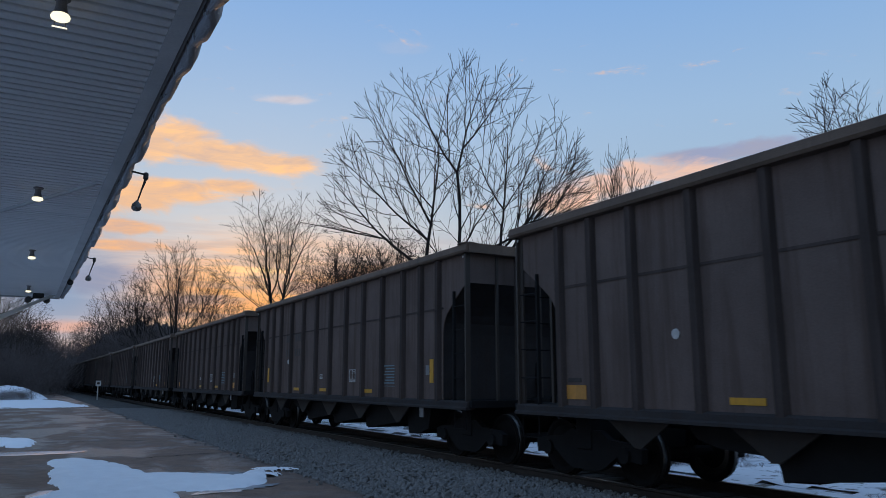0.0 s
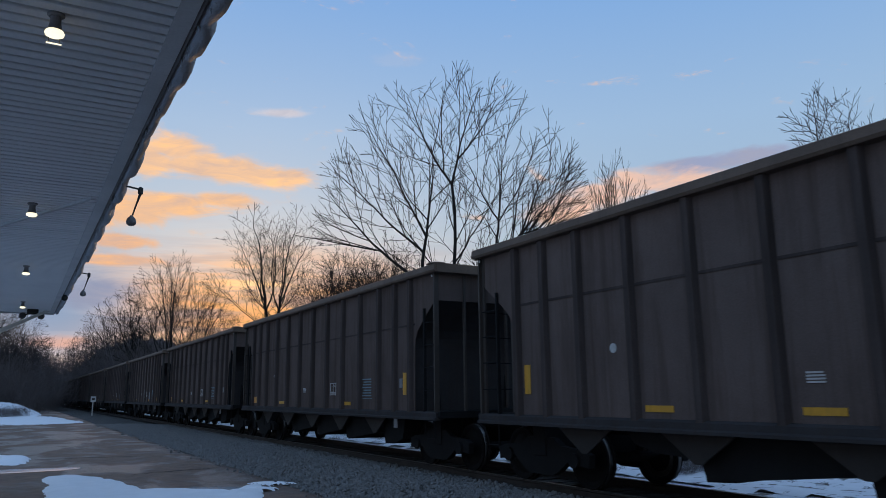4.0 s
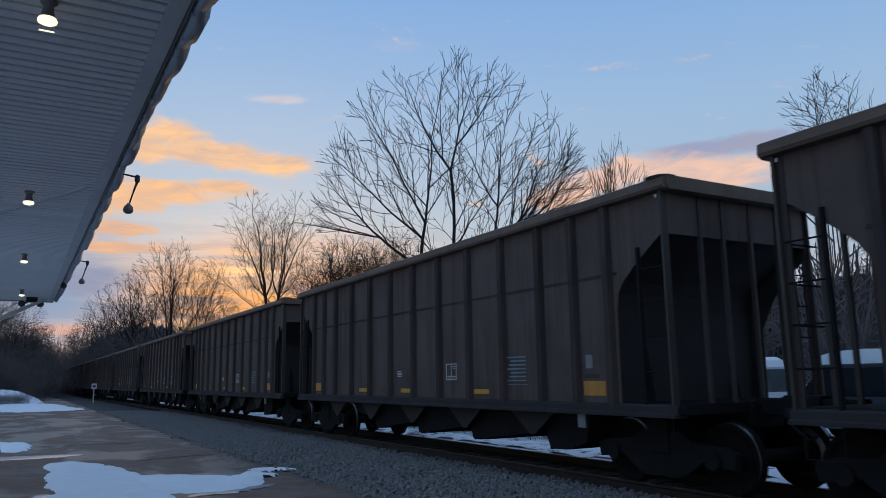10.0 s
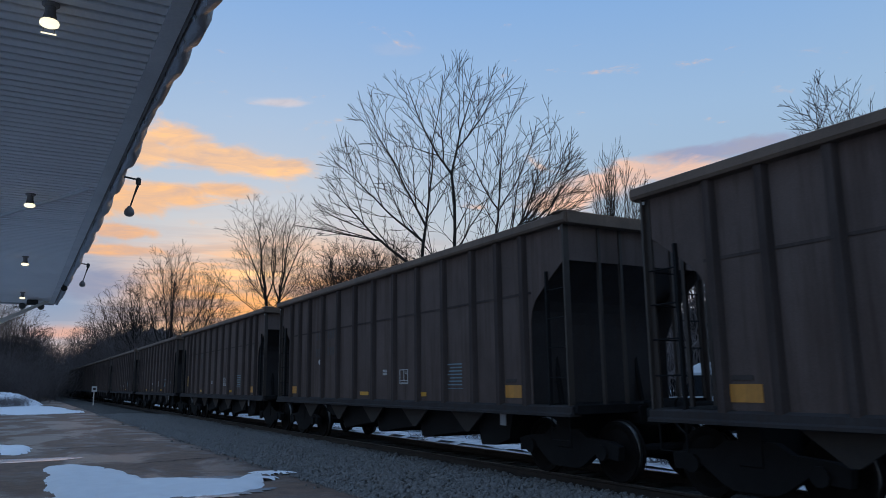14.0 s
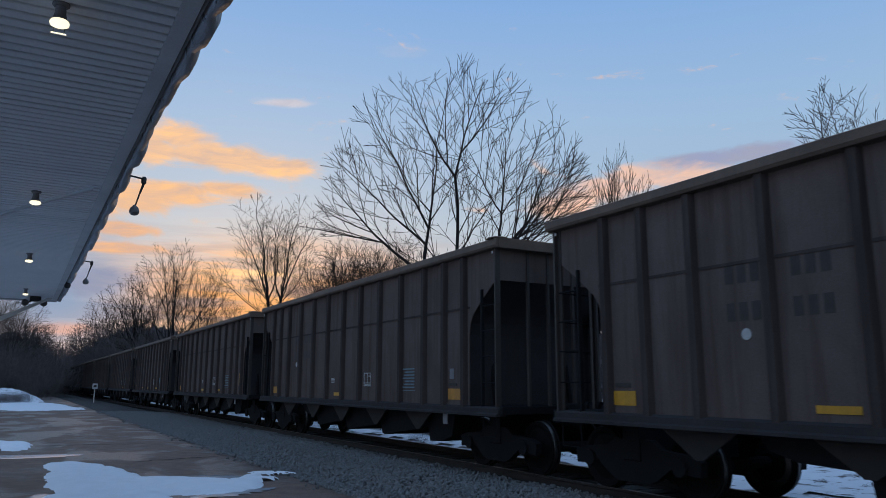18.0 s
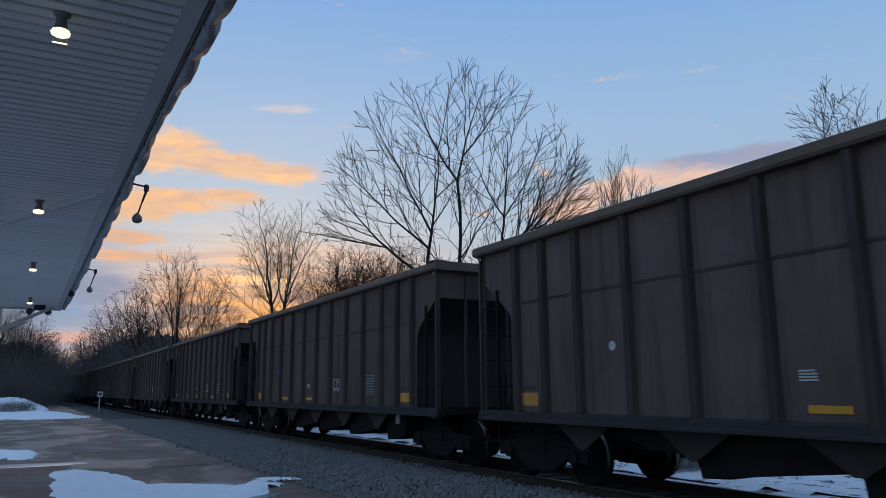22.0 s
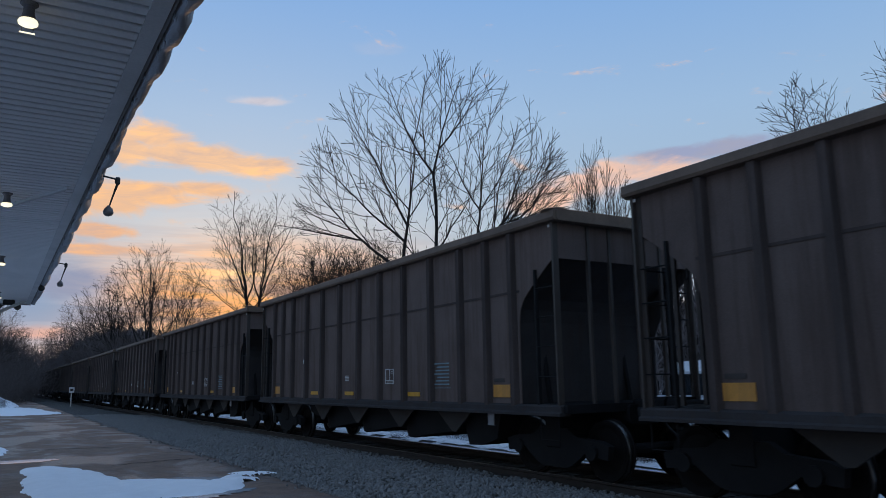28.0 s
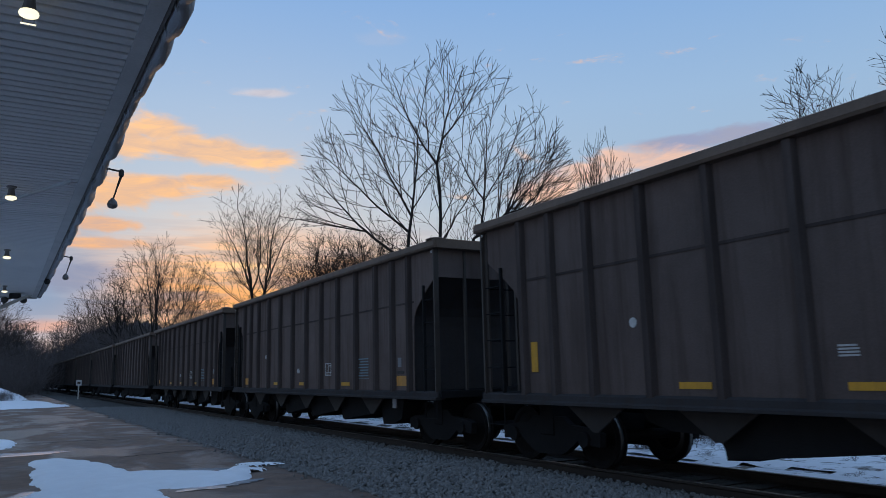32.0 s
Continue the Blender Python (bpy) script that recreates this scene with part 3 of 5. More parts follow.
def canopy():
    c = thing("station_canopy", "white-painted timber platform canopy with grooved soffit boards and snow along its eave", "canopy", kind="structure")
    y0, y1 = -12.0, 17.3
    # soffit boards run across; joints are recessed
    board = Geo().prism([(0.014, SOF + 0.024), (0.014, SOF + 0.005), (0.018, SOF), (0.078, SOF), (0.082, SOF + 0.005), (0.082, SOF + 0.024)], -1.50, 0.49, "x").mesh("soffit_board", SOFFIT)
    pitch = 0.0965
    first = int((2.2 - y0) / pitch)
    last = int((y1 - y0) / pitch)
    rest = Geo()
    for i in range(last):
        y = y0 + i * pitch
        if first <= i < first + 70:
            part("soffit_board", board, SOFFIT, c).location = (0, y, 0.0015 * math.sin(i * 5.1))
        else:
            rest.prism([(y + 0.014, SOF + 0.024), (y + 0.014, SOF + 0.005), (y + 0.018, SOF), (y + 0.078, SOF), (y + 0.082, SOF + 0.005), (y + 0.082, SOF + 0.024)], -1.50, 0.49, "x")
    tagged(part("soffit_boards", rest, SOFFIT, c), kind="stuff")
    # the dark sheet behind the boards makes the joints read dark
    part("soffit_backing", Geo().box(-1.50, 0.47, y0, y1, SOF + 0.026, SOF + 0.05), UNDER, c)
    part("eave_trim", Geo().prism([(0.491, SOF - 0.003), (0.575, SOF - 0.006), (0.575, SOF + 0.09), (0.491, SOF + 0.022)], y0, y1), SOFFIT_TRIM, c, "wide painted trim board along the eave")
    part("gutter", Geo().prism([(0.578, SOF + 0.004), (0.592, SOF - 0.004), (0.60, SOF + 0.03), (0.60, SOF + 0.09), (0.578, SOF + 0.09)], y0, y1), GUTTER, c, "dark metal gutter")
    part("end_trim", Geo().box(-1.50, 0.58, y1, y1 + 0.08, SOF - 0.02, SOF + 0.14), SOFFIT_TRIM, c)
    part("roof", Geo().prism([(-1.6, SOF + 0.55), (0.60, SOF + 0.12), (0.60, SOF + 0.095), (-1.6, SOF + 0.06)], y0, y1 + 0.05), ROOF, c, "sloping metal roof")
    # cross beam and long beam under the far bay
    part("cross_beam", Geo().prism([(-0.55, 9.05), (0.43, 6.90), (0.43, 6.98), (-0.55, 9.13)], SOF - 0.022, SOF + 0.004, "z"), SOFFIT_TRIM, c)
    # lumpy snow hanging over the gutter
    g = Geo()
    ys_ = [1.5 + 0.05 * i for i in range(320)]
    rows = []
    for y in ys_:
        lump = abs(noise.noise((y * 2.1, 1.0, 2.0))) ** 0.6 - 0.45
        k = 0.015 * noise.noise((y * 1.1, 0.0, 5.0)) + 0.055 * lump + 0.008 * noise.noise((y * 9.0, 1.0, 7.0))
        d = 0.015 * noise.noise((y * 1.9, 3.0, 1.0)) - 0.040 * lump + 0.008 * noise.noise((y * 9.0, 2.0, 1.0))
        o = 0.708 + k
        rows.append([(-0.4, y, SOF + 0.34), (0.35, y, SOF + 0.27 + d), (o - 0.05, y, SOF + 0.23 + d), (o, y, SOF + 0.15 + d), (o - 0.01, y, SOF + 0.07 + d),
                     (o - 0.04, y, SOF - 0.004 + d), (0.612, y, SOF - 0.004 + 0.3 * d), (0.602, y, SOF + 0.03), (-0.4, y, SOF + 0.24)])
    n = 9
    g.add([p for r in rows for p in r], [(j * n + k, (j + 1) * n + k, (j + 1) * n + (k + 1) % n, j * n + (k + 1) % n) for j in range(len(rows) - 1) for k in range(n)])
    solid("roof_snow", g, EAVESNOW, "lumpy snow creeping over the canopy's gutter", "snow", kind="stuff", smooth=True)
    r = random.Random(8)
    g = Geo()
    for i in range(46):
        y = 3.0 + r.random() ** 1.3 * 13
        x = r.uniform(0.600, 0.618)
        l = r.uniform(0.015, 0.045)
        g.tube([(x, y, SOF + 0.03), (x, y + 0.003, SOF - l * 0.5), (x, y, SOF - 0.005 - l)], [0.007, 0.004, 0.001], 5)
    tagged(solid("icicles", g, ICE, "short icicles along the eave", "icicle", kind="stuff", smooth=True))


canopy()


def column(y):
    c = thing("canopy_column", "pale square timber canopy column with a diagonal brace", "column", "canopy columns", at=pose(-0.50, y, PLAT))
    h = SOF - PLAT - 0.1
    part("shaft", Geo().box(-0.06, 0.06, -0.06, 0.06, 0.12, h), PALE, c)
    part("plinth", Geo().box(-0.10, 0.10, -0.10, 0.10, 0, 0.12), PALE, c)
    part("brace", Geo().prism([(0.06, h - 0.46), (0.06, h - 0.36), (0.88, h + 0.06), (0.98, h + 0.06)], -0.035, 0.035), PALE, c, "diagonal timber brace")
    return c


for y in (16.4, -7.9):
    column(y)


def ceiling_lamp(rim):
    c = thing("ceiling_lamp", "lit flood bulb in a dark fitting under the canopy", "lamp", "canopy lamps")
    part("base_plate", Geo().lathe([(0.050, 0.0), (0.050, -0.012), (0.040, -0.02)], 16), SHADE, c)
    part("socket", Geo().lathe([(0.030, -0.02), (0.032, -0.06), (0.038, -0.09), (0.05, -0.115)], 16), SHADE, c)
    part("bulb", Geo().lathe([(0.05, -0.112), (0.056, -0.125), (0.053, -0.138), (0.036, -0.147), (0.012, -0.151)], 18), BULB, c, "bright warm lens", True)
    # the bright reflection below the bulb is made as a glowing bar
    if rim:
        part("reflector_rim", Geo().box(-0.042, 0.042, -0.004, 0.004, -0.196, -0.189), BULB, c, "thin glowing bar that imitates a bright reflection below the lens")
    # wires added to carry the bar
    for q in (-0.03, 0.03) if rim else ():
        part("bar_wire", Geo().tube([(q, 0.03, -0.14), (q, 0.003, -0.192)], 0.0018, 5), FITTING, c)
    return c


ceiling_lamp(True).matrix_basis = Matrix.LocRotScale((0.02, 3.55, SOF), None, (0.74, 0.74, 0.74))
lamp = ceiling_lamp(False)
lamp.matrix_basis = Matrix.LocRotScale((0.0, 7.38, SOF), None, (0.82, 0.82, 0.82))
for y in (11.05, 15.3):
    copy_thing(lamp, pose(0.0, y, SOF))


def gooseneck():
    """A bracket lamp: an arm out from the eave, a drop rod and a round head."""
    c = thing("bracket_lamp", "unlit dark bracket lamp with a hanging round head on the eave", "lamp", "eave lamps")
    part("arm", Geo().tube([(0, 0, 0), (0.10, 0, 0.004), (0.19, 0, -0.008)], 0.008, 8), FITTING, c)
    part("elbow", Geo().lathe([(0.012, -0.035), (0.021, -0.025), (0.021, 0.02), (0.012, 0.03)], 10, at=(0.20, 0, -0.02)), FITTING, c)
    part("drop_rod", Geo().tube([(0.20, 0, -0.05), (0.172, 0, -0.15), (0.148, 0, -0.245)], [0.011, 0.007, 0.0065], 8), FITTING, c)
    part("head", Geo().lathe([(0.009, 0.052), (0.016, 0.042), (0.034, 0.022), (0.041, -0.003), (0.039, -0.020), (0.026, -0.034), (0.009, -0.039)], 14, at=(0.143, 0, -0.292)), SHADE, c, "round frosted head", True)
    return c


neck = gooseneck()
neck.matrix_basis = pose(0.585, 6.55, SOF + 0.03)
copy_thing(neck, pose(0.585, 11.6, SOF + 0.03))


def horn(y):
    c = thing("loudspeaker", "small dark horn loudspeaker under the eave", "loudspeaker", at=pose(0.58, y, SOF - 0.03))
    part("bracket", Geo().tube([(0, 0, 0.05), (0, 0, -0.04)], 0.010, 6), FITTING, c)
    part("bell", Geo().lathe([(0.018, 0.04), (0.02, 0.0), (0.036, -0.04), (0.05, -0.06)], 12, "y", (0.02, 0, -0.04)), FITTING, c, "", True)


horn(13.9)


def flood_cluster():
    """Dark flood lamps and a junction box under the canopy's end."""
    c = thing("flood_lamp_cluster", "dark twin flood lamps with a junction box under the canopy's end", "lamp", at=pose(0.18, 16.6, SOF))
    part("junction_box", Geo().box(-0.10, 0.10, -0.06, 0.06, -0.10, 0.0, 0.015), FITTING, c)
    for q in (-0.17, 0.15):
        part("arm", Geo().tube([(0, 0, -0.06), (q * 0.7, -0.03, -0.12)], 0.014, 6), FITTING, c)
        part("housing", Geo().lathe([(0.03, 0.08), (0.05, 0.05), (0.058, -0.03), (0.064, -0.07), (0.05, -0.075)], 12, "y", (q, -0.05, -0.14)), FLOOD, c, "round dark flood lamp housing", True)


flood_cluster()



# ---------------------------------------------------------------- bare trees
def limb(out, rng, p, d, length, r, level, bend, up, kids, rmin=0.008):
    """One limb as a polyline with radii, and its side limbs."""
    n = max(3, min(9, int(length / 0.45)))
    pts, rad = [Vector(p)], [r]
    d = Vector(d).normalized()
    step = length / n
    wob = Vector((rng.gauss(0, 1), rng.gauss(0, 1), 0)) * bend * 0.4
    for i in range(n):
        d = (d + wob * 0.25 + Vector((rng.gauss(0, bend), rng.gauss(0, bend), rng.gauss(0, bend) + up)) * 0.5).normalized()
        pts.append(pts[-1] + d * step)
        rad.append(max(rmin * 0.7, r * (1 - 0.72 * (i + 1) / n)))
    out.append((pts, rad, level))
    if level <= 0:
        return
    count = kids[level]
    side = rng.random() * 6.28
    for k in range(count):
        f = 0.22 + 0.76 * (k + rng.random() * 0.8) / count
        i = min(n - 1, int(f * n))
        q = pts[i].lerp(pts[i + 1], f * n - i)
        dd = (pts[i + 1] - pts[i]).normalized()
        side += 2.4 + rng.uniform(-0.5, 0.5)
        o = dd.orthogonal().normalized()
        o = (Matrix.Rotation(side, 3, dd) @ o)
        spread = rng.uniform(0.5, 0.95)
        nd = (dd * math.cos(spread) + o * math.sin(spread)).normalized()
        ln = length * rng.uniform(0.26, 0.50) * (0.75 + 0.5 * math.sin(3.1 * f))
        limb(out, rng, q, nd, max(0.3, ln), max(rmin, rad[i] * rng.uniform(0.45, 0.65)), level - 1, bend * 1.15, up * 1.45, kids, rmin)


def grown_tree(name, seed, mains, dome, rows, rmin, rise=0.05, wander=0.05):
    """A bare tree. mains: the limbs that give it its shape, as (parent or -1, how far up the parent, lean, azimuth, length, radius, bend upwards);
    dome: middle height, radius in x, in y, up, down, which hold the twigs in; rows: for each order of side branch the spacing, the longest and the angle."""
    rng = random.Random(seed)
    zc, ax, ay, up, down = dome
    thick, thin = Geo(), Geo()

    def room(p, d):
        az = up if p.z + d.z > zc else down
        u = Vector((p.x / ax, p.y / ay, (p.z - zc) / az))
        v = Vector((d.x / ax, d.y / ay, d.z / az))
        a_, b_, c_ = v.dot(v), u.dot(v), u.dot(u) - 1
        q = b_ * b_ - a_ * c_
        return max(0.0, (-b_ + math.sqrt(q)) / a_) if q > 0 else 0.0

    def axis(p, d, length, r0, r1, bend, step):
        n = max(2, min(16, int(length / step)))
        h = length / n
        pts, rad = [Vector(p)], [r0]
        drift = Vector((0, 0, 0))
        for i in range(n):
            drift = drift * 0.78 + Vector((rng.gauss(0, 1), rng.gauss(0, 1), rng.gauss(0, 0.6))) * wander * 0.65
            d = (d + Vector((0, 0, bend * h))).normalized()
            pts.append(pts[-1] + (d + drift * min(1.5, 0.6 + h)).normalized() * h)
            rad.append(r0 + (r1 - r0) * ((i + 1) / n) ** 0.85)
        (thick if r0 > rmin * 2.2 else thin).tube(pts, rad, 8 if r0 > 0.07 else 5 if r0 > 0.03 else 3, False)
        return pts, rad

    def sprout(pts, rad, level, first):
        if level >= len(rows):
            return
        gap, longest, off = rows[level]
        n = len(pts) - 1
        step = (pts[1] - pts[0]).length
        length = step * n
        s = length * first + gap * rng.random() * 0.6
        side = rng.random() * 6.28
        while s < length * 0.97:
            i = min(n - 1, int(s / step))
            q = pts[i].lerp(pts[i + 1], s / step - i)
            dd = (pts[i + 1] - pts[i]).normalized()
            side += 2.6 + rng.uniform(-0.5, 0.5)
            o = Matrix.Rotation(side, 3, dd) @ dd.orthogonal().normalized()
            ang = radians(off) * rng.uniform(0.7, 1.2)
            nd = dd * math.cos(ang) + o * math.sin(ang)
            nd += Vector((q.x / ax, q.y / ay, 0.25)) * 0.30
            if nd.z < 0.05:
                nd.z = 0.05 + 0.3 * abs(nd.z)
            nd.normalize()
            ln = min(longest * rng.uniform(0.45, 1.0) * (1.1 - 0.55 * s / length), room(q, nd) * rng.uniform(0.8, 1.04))
            if ln > 0.22:
                r0 = max(rmin, min(rad[i] * 0.68, rmin + ln * 0.0080))
                p2, r2 = axis(q, nd, ln, r0, rmin * 0.75, rise, 0.30)
                sprout(p2, r2, level + 1, 0.22)
            s += gap * rng.uniform(0.6, 1.45)

    grown = []
    parents = {m[0] for m in mains}
    for k, (parent, f, lean, az, ln, r, bend) in enumerate(mains):
        a, l = radians(az), radians(lean)
        d = Vector((math.sin(l) * math.cos(a), math.sin(l) * math.sin(a), math.cos(l)))
        if parent < 0:
            p, r0 = Vector((0.10 * math.cos(a), 0.10 * math.sin(a), -0.4)), r
        else:
            pp, pr = grown[parent]
            w = f * (len(pp) - 1)
            i = min(len(pp) - 2, int(w))
            p, r0 = pp[i].lerp(pp[i + 1], w - i), min(r, pr[i] * 0.95)
        forked = any(m[0] == k and m[1] > 0.9 for m in mains)
        if not forked and r > 0.06:
            ln = room(p, (d + Vector((0, 0, bend * ln * 0.5))).normalized()) * rng.uniform(0.93, 1.0)
        grown.append(axis(p, d, ln, r0, r0 * 0.55 if forked else rmin, bend, 0.5))
    for k, (pp, pr) in enumerate(grown):
        sprout(pp, pr, 0, (0.62 if mains[k][0] < 0 else 0.30) if k in parents else 0.14)
    return thick.mesh(name + "_trunk", BARK, True), thin.mesh(name + "_crown", TWIG, True)


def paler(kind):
    """The same tree, paled: distance haze is put into its colour."""
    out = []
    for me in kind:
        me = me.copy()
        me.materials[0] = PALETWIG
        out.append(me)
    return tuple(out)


def tree(kind, x, y, z, scale, turn, label, name="bare_tree", wide=1.0):
    t = thing(name, label, "tree", "bare trees")
    t.matrix_basis = Matrix.LocRotScale((x, y, z), Euler((0, 0, radians(turn))), (scale * wide, scale * wide, scale))
    part("trunk", kind[0], BARK, t)
    part("crown", kind[1], TWIG, t, "leafless twigs")
    return t


# the big many-stemmed tree behind the train; its local x runs across the view
RT = -31
BIG = grown_tree("big_tree", 11, [
    (-1, 0, 9.0, 180, 7.6, 0.16, 0.0), (-1, 0, 5.0, 175, 12.3, 0.12, 0.005), (-1, 0, 5.0, 0, 7.4, 0.15, 0.0), (-1, 0, 11, 8, 8.4, 0.12, 0.0),
    (0, 1.0, 3, 30, 7.0, 0.095, 0.02), (0, 0.93, 46, 180, 7.6, 0.11, 0.03), (5, 0.42, 80, 176, 4.2, 0.04, 0.03), (4, 0.18, 48, 186, 6.4, 0.07, 0.03), (4, 0.30, 28, 170, 6.6, 0.068, 0.03),
    (1, 1.0, 30, 176, 4.9, 0.070, 0.02), (1, 1.0, 14, 0, 4.4, 0.07, 0.0), (10, 0.25, 36, 6, 4.0, 0.05, 0.04), (1, 0.66, 38, 12, 4.6, 0.045, 0.06),
    (2, 1.0, 7, 0, 7.4, 0.10, 0.0), (2, 0.97, 25, 350, 7.6, 0.09, 0.0), (2, 0.93, 44, 5, 7.4, 0.08, 0.02),
    (3, 1.0, 64, 0, 6.8, 0.09, 0.10), (3, 0.92, 46, 15, 6.8, 0.07, 0.05), (13, 0.45, 30, 170, 3.6, 0.045, 0.06), (1, 0.55, 40, 185, 4.2, 0.045, 0.08)],
    (9.4, 6.7, 5.2, 8.0, 4.4), ((0.54, 4.8, 42), (0.56, 2.7, 38), (0.50, 1.3, 36)), 0.0128, 0.09, 0.10)
tree(BIG, 16.8, 28.5, -0.35, 0.975, RT, "large bare many-stemmed tree spreading beyond the track")
SLIM = grown_tree("slim_tree", 4, [
    (-1, 0, 1.5, 180, 9.6, 0.15, 0.0), (0, 1.0, 7, 175, 6.4, 0.068, 0.0), (0, 0.97, 22, 180, 6.6, 0.06, 0.02), (0, 0.90, 15, 0, 7.0, 0.06, 0.01), (0, 0.86, 20, 110, 6.4, 0.052, 0.02),
    (0, 0.82, 22, 250, 6.4, 0.052, 0.02), (0, 0.74, 42, 185, 5.4, 0.046, 0.04), (6, 0.6, 66, 180, 2.6, 0.024, 0.10), (0, 0.80, 34, 10, 5.4, 0.042, 0.04), (0, 0.6, 44, 90, 4.4, 0.034, 0.06), (0, 0.68, 50, 350, 4.6, 0.036, 0.06)],
    (12.4, 3.9, 3.2, 4.4, 5.2), ((0.46, 2.7, 43), (0.36, 1.6, 42), (0.29, 0.8, 40)), 0.0092, 0.03, 0.12)
ROUND = grown_tree("round_tree", 3, [
    (-1, 0, 5, 180, 3.2, 0.15, 0.0), (-1, 0, 6, 20, 4.0, 0.15, 0.0), (0, 1.0, 12, 190, 8.6, 0.10, 0.0), (0, 0.9, 36, 175, 6.6, 0.09, 0.04), (0, 0.95, 26, 270, 7.0, 0.08, 0.02),
    (1, 1.0, 8, 60, 8.2, 0.10, 0.0), (1, 0.9, 38, 0, 6.2, 0.09, 0.05), (1, 0.95, 24, 95, 7.0, 0.08, 0.02), (1, 0.7, 22, 320, 8.0, 0.07, 0.02), (2, 0.4, 30, 170, 4.5, 0.05, 0.04)],
    (6.8, 4.4, 4.4, 5.8, 5.4), ((0.48, 3.4, 45), (0.37, 1.9, 44), (0.31, 0.95, 40)), 0.0118, 0.04, 0.13)
OAK = grown_tree("oak", 6, [
    (-1, 0, 1, 0, 5.0, 0.26, 0.0), (0, 1.0, 38, 10, 7.6, 0.12, 0.06), (0, 0.95, 36, 130, 7.4, 0.12, 0.06), (0, 0.9, 42, 250, 7.6, 0.11, 0.07), (0, 1.0, 16, 70, 10.0, 0.13, 0.0),
    (0, 1.0, 20, 200, 9.6, 0.12, 0.02), (0, 1.0, 10, 310, 10.4, 0.12, 0.0), (1, 0.4, 15, 20, 5.0, 0.06, 0.02), (2, 0.4, 18, 140, 5.0, 0.06, 0.02), (3, 0.45, 16, 240, 5.0, 0.06, 0.02)],
    (10.4, 7.2, 7.2, 6.2, 5.0), ((0.42, 3.8, 44), (0.34, 2.0, 42), (0.28, 1.0, 42)), 0.0130, 0.08, 0.10)
YOUNG = grown_tree("young_tree", 5, [
    (-1, 0, 4, 0, 7.6, 0.06, 0.0), (-1, 0, 12, 180, 7.2, 0.05, 0.02), (-1, 0, 13, 80, 7.0, 0.05, 0.02), (-1, 0, 14, 280, 6.8, 0.05, 0.02), (-1, 0, 20, 10, 6.6, 0.05, 0.03), (-1, 0, 8, 210, 7.4, 0.05, 0.0)],
    (4.6, 3.0, 3.0, 3.4, 4.0), ((0.26, 1.7, 32), (0.22, 0.8, 34)), 0.0090, 0.10, 0.08)
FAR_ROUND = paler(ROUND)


def at(az, dist):
    return dist * math.sin(radians(az)), dist * math.cos(radians(az))


PLAIN = "bare winter tree on the far side of the track"
for az, dist, kind, s, turn, wide in (
        (15.4, 62, SLIM, 1.03, -15, 1.22), (17.9, 63, SLIM, 1.06, 165, 1.2),
        (9.4, 82, ROUND, 1.36, -10, 0.80), (7.2, 108, ROUND, 1.36, 90, 0.95), (11.6, 88, ROUND, 1.22, 200, 0.85), (13.3, 96, ROUND, 1.0, 250, 0.9),
        (20.3, 54, ROUND, 0.86, 60, 0.85), (22.0, 56, ROUND, 1.06, 140, 0.85), (24.2, 54, ROUND, 0.95, 30, 0.85), (26.0, 54, ROUND, 1.05, 250, 0.9), (28.5, 54, ROUND, 0.90, 5, 0.9), (31.2, 50, ROUND, 0.8, 5, 0.9),
        (21.2, 60, ROUND, 1.05, 100, 0.9), (23.3, 60, ROUND, 1.08, 220, 0.9), (25.2, 61, ROUND, 1.1, 320, 0.9),
        (33.6, 52, ROUND, 0.8, 77, 0.9),
        (43.1, 60, YOUNG, 2.75, 0, 0.55), (44.4, 62, YOUNG, 2.55, 80, 0.5), (42.2, 64, YOUNG, 2.25, 160, 0.5), (43.6, 63, YOUNG, 2.85, 250, 0.5), (42.6, 61, YOUNG, 2.65, 310, 0.5),
        (62.8, 36, OAK, 0.95, 20, 0.95), (66.5, 46, OAK, 0.70, 140, 0.95), (71.0, 40, OAK, 0.85, 210, 1.0), (76.0, 50, OAK, 1.0, 300, 1.0),
        (20.0, 85, ROUND, 0.80, 70, 1.0), (14.5, 100, ROUND, 0.72, 45, 1.1), (23.0, 88, SLIM, 0.80, 190, 1.0), (36.0, 75, ROUND, 0.7, 12, 1.0), (40.0, 80, ROUND, 0.7, 99, 1.0),
        (50.0, 70, ROUND, 0.8, 130, 1.0), (54.0, 78, ROUND, 0.85, 220, 1.0), (60.0, 75, ROUND, 0.95, 330, 1.0),
        (48.5, 40, YOUNG, 1.05, 33, 1.0), (51.0, 44, ROUND, 0.58, 64, 0.9), (53.5, 41, YOUNG, 1.1, 121, 1.0), (55.5, 50, ROUND, 0.66, 12, 0.9), (57.0, 44, YOUNG, 1.2, 210, 1.0), (61.0, 47, ROUND, 0.75, 290, 0.9),
        (63.0, 38, YOUNG, 1.2, 75, 1.0), (46.5, 46, YOUNG, 1.0, 180, 1.0), (67.0, 52, ROUND, 0.9, 160, 1.0), (72.0, 46, YOUNG, 1.5, 20, 1.0)):
    tree(kind, *at(az, dist), -0.4, s, turn, PLAIN if kind is not YOUNG else "cluster of slim bare saplings beyond the track", wide=wide)
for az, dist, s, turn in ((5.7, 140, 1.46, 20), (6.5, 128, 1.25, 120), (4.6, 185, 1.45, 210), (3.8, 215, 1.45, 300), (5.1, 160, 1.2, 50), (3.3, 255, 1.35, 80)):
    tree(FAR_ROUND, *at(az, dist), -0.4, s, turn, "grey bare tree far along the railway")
LEFT = "bare winter tree in the brush beyond the platform"
r = random.Random(3)
